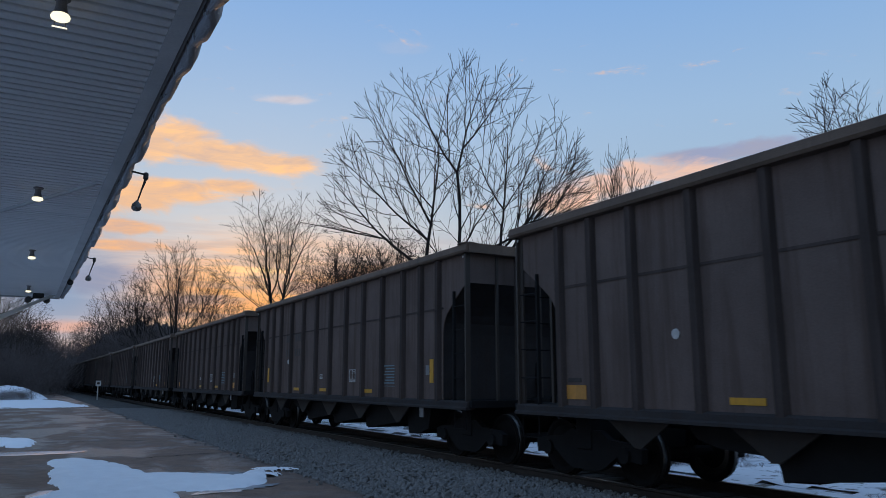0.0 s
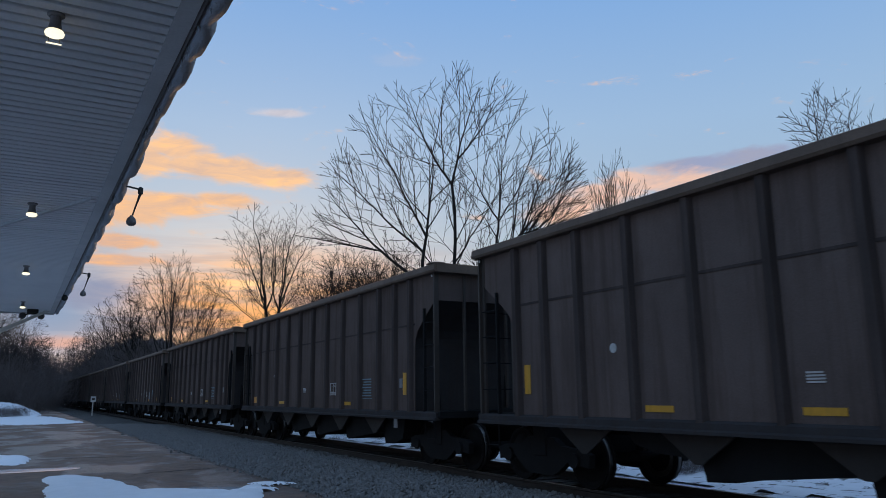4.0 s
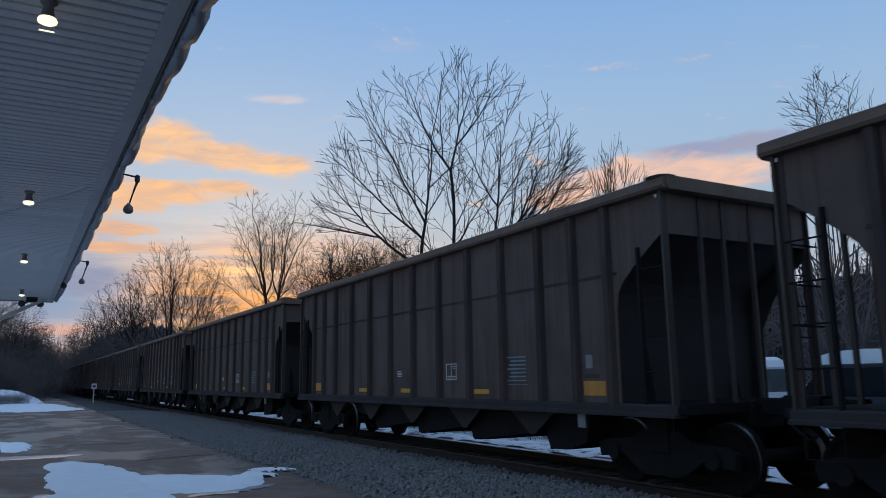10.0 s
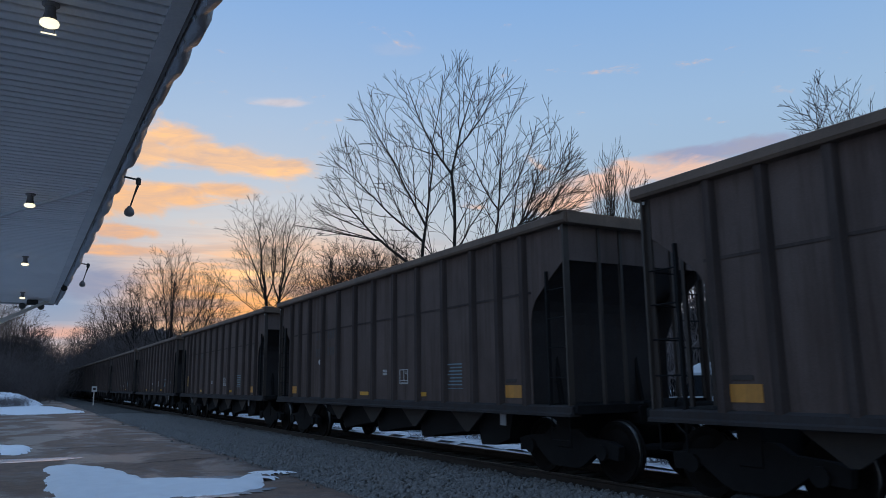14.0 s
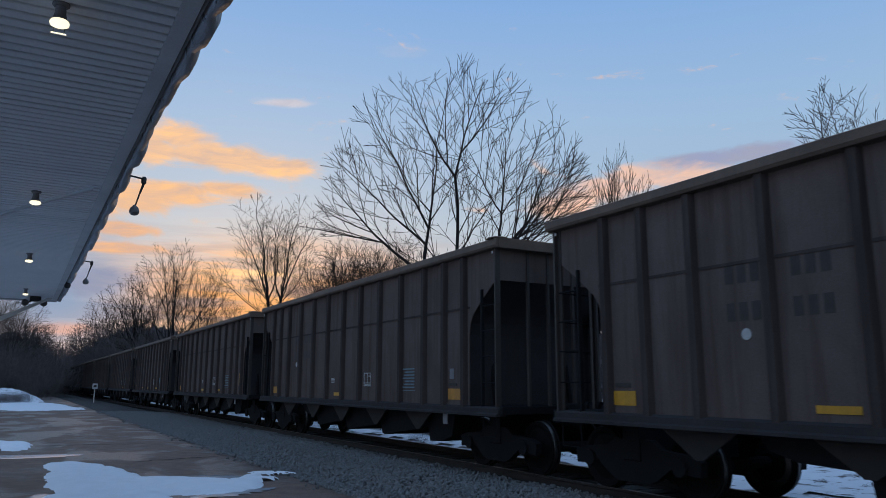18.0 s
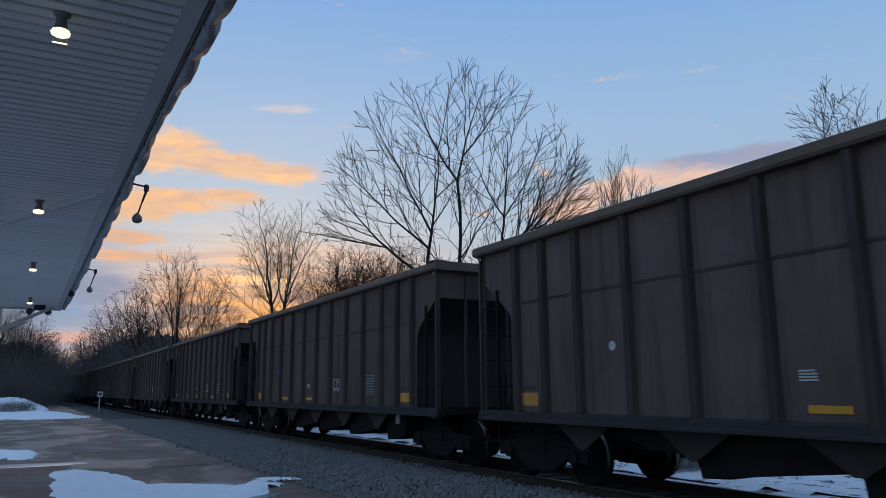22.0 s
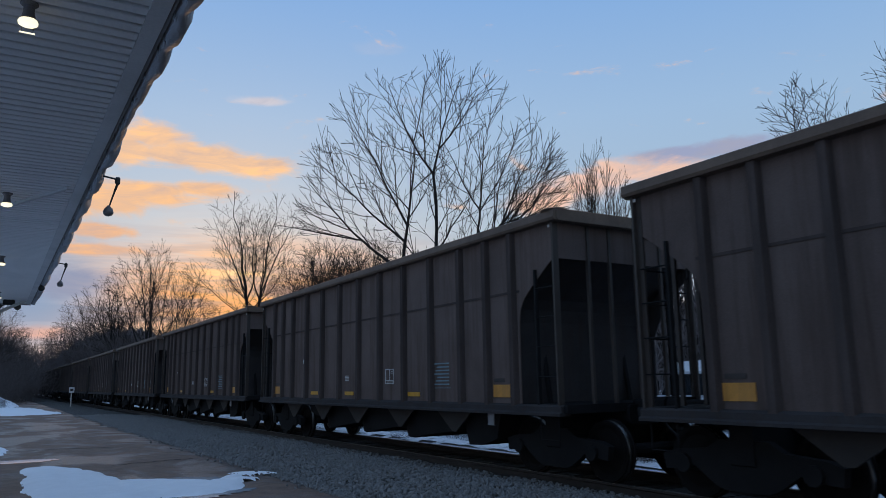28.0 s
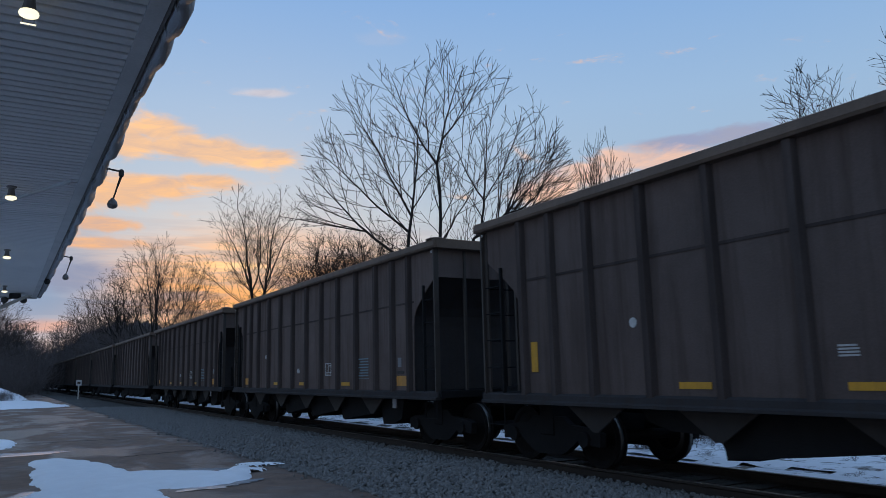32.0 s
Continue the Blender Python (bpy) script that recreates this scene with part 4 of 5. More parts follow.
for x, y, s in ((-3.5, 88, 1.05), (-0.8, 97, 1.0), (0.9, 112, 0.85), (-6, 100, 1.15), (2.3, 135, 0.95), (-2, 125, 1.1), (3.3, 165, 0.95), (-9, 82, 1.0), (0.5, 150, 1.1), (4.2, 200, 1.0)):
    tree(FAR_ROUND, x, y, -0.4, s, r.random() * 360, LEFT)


def woods(name, spots, seed, label, size, dense, thick=0.012):
    """Many small shrubs and thin stems in one mesh."""
    rng = random.Random(seed)
    kinds = []
    for k in range(4):
        out = []
        for s in range(dense):
            a = rng.random() * 6.28
            l = rng.uniform(0.08, 0.5)
            limb(out, rng, (rng.uniform(-.6, .6), rng.uniform(-.6, .6), -0.2), (math.sin(l) * math.cos(a), math.sin(l) * math.sin(a), math.cos(l)),
                 rng.uniform(0.6, 1.0), thick, 2, 0.2, 0.08, {2: 6, 1: 4}, rmin=thick * 0.5)
        g = Geo()
        for pts, rad, lev in out:
            if lev == 0:
                g.tube([pts[0], pts[-1]], [rad[0], rad[-1]], 3, False)
            else:
                g.tube([pts[0], pts[len(pts) // 2], pts[-1]], [rad[0], rad[len(pts) // 2], rad[-1]], 3, False)
        kinds.append((np.array(g.v), np.array([f for f in g.f if len(f) == 4])))
    V, F, o = [], [], 0
    for x, y, h in spots:
        v, f = kinds[rng.randrange(4)]
        a = rng.random() * 6.28
        c, s = math.cos(a), math.sin(a)
        k = h * rng.uniform(0.75, 1.2)
        V.append(np.stack([(v[:, 0] * c - v[:, 1] * s) * k * size + x, (v[:, 0] * s + v[:, 1] * c) * k * size + y, v[:, 2] * k - 0.4], 1))
        F.append(f + o)
        o += len(v)
    me = bpy.data.meshes.new(name)
    me.from_pydata(np.concatenate(V).tolist(), [], np.concatenate(F).tolist())
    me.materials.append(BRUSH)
    tagged(new(name, me), label, "undergrowth", kind="stuff")


def ridge(name, rows, seed, label):
    """A wooded rise: a bumpy bank of massed stems, far off. rows: azimuth, distance, height."""
    g = Geo()
    top = []
    for az, dist, h in rows:
        x, y = at(az, dist)
        top.append((x, y, h))
    pts = []
    for (a, b, c), (d, e, f) in zip(top, top[1:]):
        for k in range(36):
            u = k / 36
            pts.append((a + (d - a) * u, b + (e - b) * u, c + (f - c) * u))
    vs, fs = [], []
    for i, (x, y, h) in enumerate(pts):
        l = math.hypot(x, y)
        ux, uy = x / l, y / l
        for j, (back, up) in enumerate(((0, -0.6), (3, 0.30), (6, 0.62), (10, 0.86), (15, 1.0), (40, 0.9), (60, -0.05))):
            k = 0.75 * noise.noise((i * 0.12 + seed, j * 0.9, 0)) + 0.6 * noise.noise((i * 0.43 + seed, j * 2.0, 4)) + 0.22 * noise.noise((i * 1.7 + seed, j * 3.0, 7))
            vs.append((x + ux * back, y + uy * back, -0.6 + h * max(0, up) * (1 + 0.12 * k) + (0.0 if up > 0 else up)))
    n = 7
    for i in range(len(pts) - 1):
        for j in range(n - 1):
            fs.append((i * n + j, (i + 1) * n + j, (i + 1) * n + j + 1, i * n + j + 1))
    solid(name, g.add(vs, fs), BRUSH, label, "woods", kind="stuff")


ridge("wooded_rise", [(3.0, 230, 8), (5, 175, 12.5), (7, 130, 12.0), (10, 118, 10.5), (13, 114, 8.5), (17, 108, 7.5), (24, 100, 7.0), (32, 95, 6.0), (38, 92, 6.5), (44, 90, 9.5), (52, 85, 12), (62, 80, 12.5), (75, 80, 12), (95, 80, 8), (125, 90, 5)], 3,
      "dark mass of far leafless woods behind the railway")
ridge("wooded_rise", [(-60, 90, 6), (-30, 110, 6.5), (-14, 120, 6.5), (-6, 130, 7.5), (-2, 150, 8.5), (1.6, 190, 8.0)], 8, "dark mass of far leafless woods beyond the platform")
# added mostly out of view, to keep sky light off the far cars
ridge("wooded_rise", [(-9, 85, 13), (-6, 100, 13), (-4, 125, 13), (-2.5, 150, 13), (-1.2, 185, 13), (0.2, 230, 13)], 5, "leafless woods added along the platform side to shade the far cars")
r = random.Random(9)
spots = []
for i in range(170):
    y = r.uniform(38, 130)
    x = 13.5 + r.random() ** 1.4 * (8 + y * 0.25)
    spots.append((x, y, r.uniform(2.6, 5.0)))
for i in range(200):
    a = r.uniform(5.0, 14.0)
    spots.append((*at(a, r.uniform(1.0, 1.2) * max(96, 15 / math.sin(radians(a)))), r.uniform(6.5, 9.5) if a < 11 else r.uniform(5, 8)))
for i in range(60):
    a = r.uniform(2.8, 5.6)
    spots.append((*at(a, r.uniform(1.0, 1.2) * 15 / math.sin(radians(a))), r.uniform(7.0, 11.0)))
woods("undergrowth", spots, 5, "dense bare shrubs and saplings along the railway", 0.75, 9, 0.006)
spots = []
for i in range(190):
    d = r.uniform(86, 170)
    a = r.uniform(-7.0, 1.7)
    spots.append((*at(a, d), d * r.uniform(0.045, 0.072)))
spots += [(r.uniform(-4.5, 0.9), r.uniform(70.5, 74.0), r.uniform(0.9, 1.5)) for i in range(16)]
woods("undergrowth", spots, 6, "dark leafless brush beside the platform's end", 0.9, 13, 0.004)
spots = [(r.uniform(26, 62), r.uniform(-10, 45), r.uniform(4.5, 9.0)) for i in range(120)]
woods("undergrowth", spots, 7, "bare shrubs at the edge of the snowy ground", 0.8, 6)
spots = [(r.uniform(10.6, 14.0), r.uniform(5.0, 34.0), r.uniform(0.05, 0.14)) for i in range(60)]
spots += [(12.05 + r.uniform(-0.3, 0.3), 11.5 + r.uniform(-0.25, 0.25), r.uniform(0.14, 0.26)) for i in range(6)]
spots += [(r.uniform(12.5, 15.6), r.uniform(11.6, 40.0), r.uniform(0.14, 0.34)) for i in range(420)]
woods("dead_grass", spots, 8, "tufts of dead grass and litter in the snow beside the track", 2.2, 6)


# ---------------------------------------------------------------- the coal train
TRACK_X, PITCH, HALF = 8.87, 16.247, 7.3
SHEET, RIBOUT = 1.47, 1.56
TRUCK = {-1: -6.55, 1: 6.15}
RIBS = [0.0, 1.13, 2.27, 3.40, 4.50, 5.36, 6.13]
RIBS = sorted([-q for q in RIBS[1:]] + RIBS)
ARCH = [(6.26, 0.90), (6.26, 1.60), (6.27, 2.25), (6.31, 2.46), (6.42, 2.62), (6.64, 2.80), (6.92, 3.00), (7.14, 3.15), (7.28, 3.23)]


def side_outline(s):
    left = [(-y, z) for y, z in ARCH] if s < 0 else [(-6.40, 0.90), (-6.42, 2.0), (-6.66, 2.45), (-7.02, 2.82), (-7.28, 3.02)]
    right = ARCH if s < 0 else [(6.30, 0.90), (6.32, 1.75), (6.40, 2.10), (6.62, 2.36), (6.95, 2.52), (7.28, 2.58)]
    return left + [(-7.28, 3.76), (7.28, 3.76)] + right[::-1]


def front_y(y):
    return y if y < 6.2 else 6.2 + (y - 6.2) * 0.96


def car_meshes():
    """All meshes of one hopper car, shared by every car."""
    m = {}
    for s, key in ((-1, "near"), (1, "far")):
        a, b = sorted((s * SHEET, s * (SHEET - 0.02)))
        # the far sheet takes the shade-darkened colour, the near one the plain paint
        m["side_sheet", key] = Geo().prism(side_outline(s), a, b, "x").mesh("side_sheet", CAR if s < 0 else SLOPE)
        x0, x1 = s * (SHEET + 0.002), s * RIBOUT
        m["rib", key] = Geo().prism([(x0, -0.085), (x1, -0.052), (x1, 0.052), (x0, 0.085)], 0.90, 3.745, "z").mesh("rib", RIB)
        m["top_chord", key] = Geo().prism([(s * 1.44, 3.74), (s * 1.60, 3.75), (s * 1.625, 3.79), (s * 1.61, 3.90), (s * 1.56, 3.925), (s * 1.44, 3.925)], -7.42, 7.42).mesh("top_chord", CHORD)
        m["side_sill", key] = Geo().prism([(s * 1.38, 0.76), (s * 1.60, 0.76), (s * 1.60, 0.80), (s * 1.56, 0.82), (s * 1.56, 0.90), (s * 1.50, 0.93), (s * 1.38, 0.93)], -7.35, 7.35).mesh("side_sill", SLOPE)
        a, b = sorted((s * (SHEET + 0.002), s * (SHEET + 0.011)))
        m["seam", key] = Geo().box(a, b, -6.3, 6.3, 2.735, 2.775).mesh("weld_seam", RIB)
    for s, key in ((-1, "rear"), (1, "front")):
        y = s * 7.26
        m["end_chord", key] = Geo().box(-1.56, 1.56, *sorted((s * 7.22, s * 7.44)), 3.74, 3.925, 0.03).mesh("end_chord", CHORD)
        m["end_sheet", key] = Geo().box(-1.46, 1.46, *sorted((s * 7.24, s * 7.27)), 3.17, 3.75).mesh("end_sheet", CAR)
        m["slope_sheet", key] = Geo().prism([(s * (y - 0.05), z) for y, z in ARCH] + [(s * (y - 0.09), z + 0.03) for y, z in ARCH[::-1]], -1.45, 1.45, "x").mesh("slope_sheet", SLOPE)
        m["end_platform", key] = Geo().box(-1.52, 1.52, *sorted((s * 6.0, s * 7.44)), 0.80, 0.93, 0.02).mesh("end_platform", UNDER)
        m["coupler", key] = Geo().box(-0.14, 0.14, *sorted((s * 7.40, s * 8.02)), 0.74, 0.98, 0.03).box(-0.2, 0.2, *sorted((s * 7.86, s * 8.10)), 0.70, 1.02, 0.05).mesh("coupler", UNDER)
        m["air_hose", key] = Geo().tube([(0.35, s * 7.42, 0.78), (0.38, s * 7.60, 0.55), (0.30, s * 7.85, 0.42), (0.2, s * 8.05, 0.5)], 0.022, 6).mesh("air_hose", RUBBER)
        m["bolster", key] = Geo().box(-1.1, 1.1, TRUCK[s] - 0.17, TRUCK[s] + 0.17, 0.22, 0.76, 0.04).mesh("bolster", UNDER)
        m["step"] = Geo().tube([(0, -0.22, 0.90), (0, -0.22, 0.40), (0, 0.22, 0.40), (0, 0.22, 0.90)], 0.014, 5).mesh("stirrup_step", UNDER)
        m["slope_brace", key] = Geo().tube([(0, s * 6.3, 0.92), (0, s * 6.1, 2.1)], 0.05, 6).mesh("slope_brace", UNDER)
    m["corner_post"] = Geo().prism([(-0.055, -0.05), (0.055, -0.05), (0.055, 0.05), (0.02, 0.05), (0.02, -0.015), (-0.055, -0.015)], 0.92, 3.74, "z").mesh("corner_post", POST)
    m["end_post"] = Geo().box(-0.024, 0.024, -0.03, 0.03, 0.92, 3.735, 0.006).mesh("end_post", POST)
    m["ladder_post"] = Geo().box(-0.03, 0.03, -0.02, 0.02, 0.92, 3.05).mesh("ladder_post", UNDER)
    m["rung"] = Geo().tube([(0, -0.24, 0), (0, 0.24, 0)], 0.011, 5).mesh("rung", UNDER)
    m["grab_iron"] = Geo().tube([(-0.25, 0, 0), (0.25, 0, 0)], 0.011, 5).mesh("grab_iron", UNDER)
    m["corner_cap"] = Geo().lathe([(0.22, 0.0), (0.20, 0.016), (0.14, 0.034), (0.07, 0.044), (0.02, 0.046)], 14).mesh("corner_cap", CHORD, True)
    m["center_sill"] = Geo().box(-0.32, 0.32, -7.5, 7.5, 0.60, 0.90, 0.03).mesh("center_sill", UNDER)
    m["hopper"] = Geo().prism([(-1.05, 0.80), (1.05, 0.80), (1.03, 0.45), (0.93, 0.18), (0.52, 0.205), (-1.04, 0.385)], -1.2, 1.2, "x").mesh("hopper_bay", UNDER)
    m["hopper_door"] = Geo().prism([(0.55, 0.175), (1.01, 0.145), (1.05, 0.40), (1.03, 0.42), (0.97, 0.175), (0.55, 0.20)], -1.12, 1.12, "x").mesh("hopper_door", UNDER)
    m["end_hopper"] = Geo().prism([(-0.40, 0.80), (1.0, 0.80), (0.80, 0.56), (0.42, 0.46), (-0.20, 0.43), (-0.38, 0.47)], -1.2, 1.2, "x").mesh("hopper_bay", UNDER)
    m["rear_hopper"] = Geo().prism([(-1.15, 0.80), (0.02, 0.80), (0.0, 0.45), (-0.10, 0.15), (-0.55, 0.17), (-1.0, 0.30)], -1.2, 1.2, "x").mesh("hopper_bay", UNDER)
    m["gusset"] = Geo().prism([(-0.62, 0.76), (0.62, 0.76), (0.06, 0.38), (-0.06, 0.38)], -0.015, 0.015, "x").mesh("gusset", GUSSET)
    m["reflector"] = Geo().box(-0.012, 0.0, -0.015, 0.015, -0.022, 0.022).mesh("corner_reflector", STENCIL)
    # truck
    prof = [(-1.25, 0.56), (-1.05, 0.62), (-0.55, 0.66), (-0.35, 0.78), (0.35, 0.78), (0.55, 0.66), (1.05, 0.62), (1.25, 0.56), (1.22, 0.36), (0.98, 0.38), (0.75, 0.44),
            (0.45, 0.24), (0.30, 0.18), (-0.30, 0.18), (-0.45, 0.24), (-0.75, 0.44), (-0.98, 0.38), (-1.22, 0.36)]
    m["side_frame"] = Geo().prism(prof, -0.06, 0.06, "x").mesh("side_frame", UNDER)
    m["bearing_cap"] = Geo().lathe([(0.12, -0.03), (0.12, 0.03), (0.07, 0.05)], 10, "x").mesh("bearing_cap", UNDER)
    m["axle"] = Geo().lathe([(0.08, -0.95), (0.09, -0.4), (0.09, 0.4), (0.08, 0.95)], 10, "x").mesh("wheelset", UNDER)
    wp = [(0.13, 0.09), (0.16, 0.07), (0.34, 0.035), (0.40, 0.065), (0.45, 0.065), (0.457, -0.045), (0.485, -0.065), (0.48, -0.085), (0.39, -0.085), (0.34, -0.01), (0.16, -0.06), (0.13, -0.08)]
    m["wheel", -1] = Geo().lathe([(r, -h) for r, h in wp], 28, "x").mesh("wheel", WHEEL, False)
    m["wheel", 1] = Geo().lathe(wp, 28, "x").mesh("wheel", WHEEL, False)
    m["tread"] = Geo().lathe([(0.455, -0.03), (0.459, -0.025), (0.459, 0.03), (0.452, 0.036)], 28, "x").mesh("tread", TREAD, True)
    # painted marks on the side sheets
    def plate(w, h, mat, nm):
        return Geo().box(-0.004, 0.004, -w / 2, w / 2, -h / 2, h / 2).mesh(nm, mat)
    m["yellow_mark"] = plate(0.50, 0.085, YELLOW, "reflector_strip")
    m["orange_mark"] = plate(0.48, 0.21, ORANGE, "end_reflector")
    m["yellow_end_mark"] = plate(0.44, 0.20, YELLOW, "end_reflector")
    m["end_label"] = plate(0.30, 0.06, LETTER, "small_label")
    m["tall_mark"] = plate(0.16, 0.48, YELLOW, "tall_reflector")
    m["pale_plate"] = plate(0.15, 0.20, GREYPAINT, "pale_plate")
    g = Geo()
    for z, w in ((-0.052, 0.11), (-0.018, 0.11), (0.016, 0.11), (0.050, 0.09)):
        g.box(-0.004, 0.004, -w, 0.11, z - 0.010, z + 0.010)
    m["small_label"] = g.mesh("small_label", STENCIL)
    g = Geo()
    for q in (-0.19, 0.19):
        g.box(-0.004, 0.004, q - 0.010, q + 0.010, -0.16, 0.16)
    for q in (-0.15, -0.085, 0.15):
        g.box(-0.004, 0.004, -0.19, 0.19, q - 0.009, q + 0.009)
    g.box(-0.004, 0.004, -0.012, 0.004, -0.085, 0.15).box(-0.004, 0.004, -0.15, -0.06, 0.095, 0.108).box(-0.004, 0.004, -0.15, -0.08, 0.06, 0.072)
    g.box(-0.004, 0.004, -0.16, 0.13, -0.125, -0.112)
    m["stencil_box"] = g.mesh("stencil_box", STENCIL)
    g = Geo()
    for i in range(7):
        g.box(-0.004, 0.004, -0.27, 0.27 - 0.05 * (i % 3), -0.21 + i * 0.065, -0.185 + i * 0.065)
    g.box(-0.004, 0.004, -0.30, 0.30, -0.272, -0.262)
    m["stencil_table"] = g.mesh("stencil_table", TEAL)
    m["white_dot"] = Geo().lathe([(0.07, -0.004), (0.07, 0.004)], 11, "x").mesh("white_dot", STENCIL)
    g = Geo()
    for z in (0.0, -0.45):
        for y in (0.66, 0.48, 0.30, -0.24, -0.42, -0.60):
            g.box(0.002, 0.004, y - 0.06, y + 0.06, z - 0.11, z + 0.11)
    m["letter_bars"] = g.mesh("reporting_mark", LETTER)
    # the front end bay is the shorter one
    for key, me in m.items():
        if isinstance(key, tuple) and key[0] in ("side_sheet", "top_chord", "side_sill", "end_chord", "end_sheet", "slope_sheet", "end_platform", "slope_brace"):
            for v in me.vertices:
                v.co.y = front_y(v.co.y)
    m["bracket_plate"] = Geo().box(-0.01, 0.01, -0.085, 0.085, -0.10, 0.10).mesh("bracket_plate", GREYPAINT)
    return m


CM = car_meshes()
CAR_LABEL = "weathered dark brown open-top coal hopper car"


def put(name, key, car, x, y, z=0.0, label=""):
    ob = part(name, CM[key], CAR, car, label)
    ob.location = (x, y if name in ("side_frame", "bearing_cap", "wheelset") else front_y(y), z)
    return ob


def hopper_car():
    car = thing("hopper_car", CAR_LABEL, "railway car", "hopper cars of the coal train")
    for s, key in ((-1, "near"), (1, "far")):
        put("side_sheet", ("side_sheet", key), car, 0, 0)
        put("top_chord", ("top_chord", key), car, 0, 0, label="dusty brown top chord")
        put("side_sill", ("side_sill", key), car, 0, 0)
        put("weld_seam", ("seam", key), car, 0, 0)
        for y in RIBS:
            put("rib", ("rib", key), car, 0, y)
        for e in (-1, 1):
            put("corner_post", "corner_post", car, s * 1.50, e * 7.25).rotation_euler = (0, 0, 0 if s * e > 0 else math.pi / 2)
            if e < 0:
                put("corner_cap", "corner_cap", car, s * 1.45, e * 7.24, 3.925)
            put("ladder_post", "ladder_post", car, s * 1.49, e * 6.76)
            if s < 0:
                for z in (1.35, 1.82, 2.28, 2.74):
                    put("rung", "rung", car, s * 1.50, e * 7.0, z)
                put("stirrup_step", "step", car, s * 1.50, e * 7.0)
                put("corner_reflector", "reflector", car, s * 1.552, e * 7.22, 3.68, "small pale reflector")
                if e < 0:
                    put("bracket_plate", "bracket_plate", car, s * 1.52, e * 5.45, 0.66, "pale steel plate under the sill")
            put("side_frame", "side_frame", car, s * 1.02, TRUCK[e], RAILZ)
            for w in (-0.9, 0.9):
                put("bearing_cap", "bearing_cap", car, s * 1.10, TRUCK[e] + w, 0.457 + RAILZ)
        for y in (-4.0, -1.84, 0.33, 2.50, 4.67):
            put("gusset", "gusset", car, s * 1.36, y, label="rust-brown triangular gusset")
    for e, key in ((-1, "rear"), (1, "front")):
        for nm in ("end_chord", "end_sheet", "slope_sheet", "end_platform", "coupler", "air_hose", "bolster"):
            put(nm, (nm, key), car, 0, 0)
        for x in (-0.82, -0.36, 0.22, 0.80):
            put("end_post", "end_post", car, x, e * 7.27)
        for z in (1.35, 1.82, 2.28, 2.74):
            put("grab_iron", "grab_iron", car, -e * 1.12, e * 7.30, z)
        for x in (-0.9, 0.9):
            put("slope_brace", ("slope_brace", key), car, x, 0)
        for w in (-0.9, 0.9):
            ws = put("wheelset", "axle", car, 0, TRUCK[e] + w, 0.457 + RAILZ)
            for s in (-1, 1):
                ob = part("wheel", CM["wheel", s], WHEEL, ws)
                ob.location = (s * 0.74, 0, 0)
                ob = part("tread", CM["tread"], TREAD, ws, "polished bright tread")
                ob.location = (s * 0.74, 0, 0)
    put("center_sill", "center_sill", car, 0, 0)
    for y in (-2.80, -0.59, 1.60):
        put("hopper_bay", "hopper", car, 0, y)
        put("hopper_door", "hopper_door", car, 0, y)
    put("hopper_bay", "end_hopper", car, 0, 2.98)
    put("hopper_bay", "rear_hopper", car, 0, -4.15)
    return car


def mark(car, name, key, y, z, label=""):
    return put(name, key, car, -SHEET - 0.006, y, z, label)


TALL_REAR = (2, 7, 11, 12, 13, 16, 21, 25, 26, 34, 39, 40)
TALL_FRONT = (0, 2, 6, 11, 12, 20, 33, 40)
YELLOW_REAR = (5, 10, 22, 29, 31, 32)
BARE_REAR = (27, 8)
BARE_FRONT = (10,)


def stroke(g, pts, w=0.05):
    """A sprayed stroke of paint in the plane of the side sheet."""
    for (a, b), (c, d) in zip(pts, pts[1:]):
        l = math.hypot(c - a, d - b) or 1.0
        u, v = (d - b) / l * w / 2, -(c - a) / l * w / 2
        e, f = (c - a) / l * w * 0.3, (d - b) / l * w * 0.3
        q = -0.002 - 0.0011 * (len(g.v) // 8 % 8)
        g.add([(0, a - u - e, b - v - f), (0, c - u + e, d - v + f), (0, c + u + e, d + v + f), (0, a + u - e, b + v - f),
               (q, a - u - e, b - v - f), (q, c - u + e, d - v + f), (q, c + u + e, d + v + f), (q, a + u - e, b + v - f)],
              [(0, 1, 2, 3), (7, 6, 5, 4), (0, 4, 5, 1), (1, 5, 6, 2), (2, 6, 7, 3), (3, 7, 4, 0)])
    return g


def scrawl(car, y, z, w, h, seed, mat, label, count=5, thick=0.045):
    """Unreadable sprayed loops."""
    r = random.Random(seed)
    g = Geo()
    for k in range(count):
        a = -w / 2 + w * (k + 0.5) / count
        pts = [(a + r.uniform(-0.06, 0.06) + 0.05 * math.sin(i * 1.9 + k), -h / 2 + h * i / 6 * r.uniform(0.8, 1.0)) for i in range(7)]
        stroke(g, pts, thick)
        if k % 2:
            stroke(g, [(a - w / count, -h * 0.25), (a, 0.0), (a + w / count, -h * 0.2)], thick)
    ob = tagged(part("sprayed_scrawl", g, mat, car, label), kind="stuff")
    ob.location = (-SHEET - 0.004, y, z)


def blot(car, y, z, w, h, mat, label, seed=1):
    """A ragged painted patch."""
    r = random.Random(seed)
    n = 16
    pts = []
    for i in range(n):
        a = 2 * math.pi * i / n
        c, s_ = math.cos(a), math.sin(a)
        k = 1 / max(abs(c), abs(s_)) * r.uniform(0.80, 1.0)
        pts.append((w / 2 * c * k, h / 2 * s_ * k))
    ob = part("paint_patch", Geo().prism(pts, -0.003, 0.0, "x"), mat, car, label)
    ob.location = (-SHEET - 0.004, y, z)


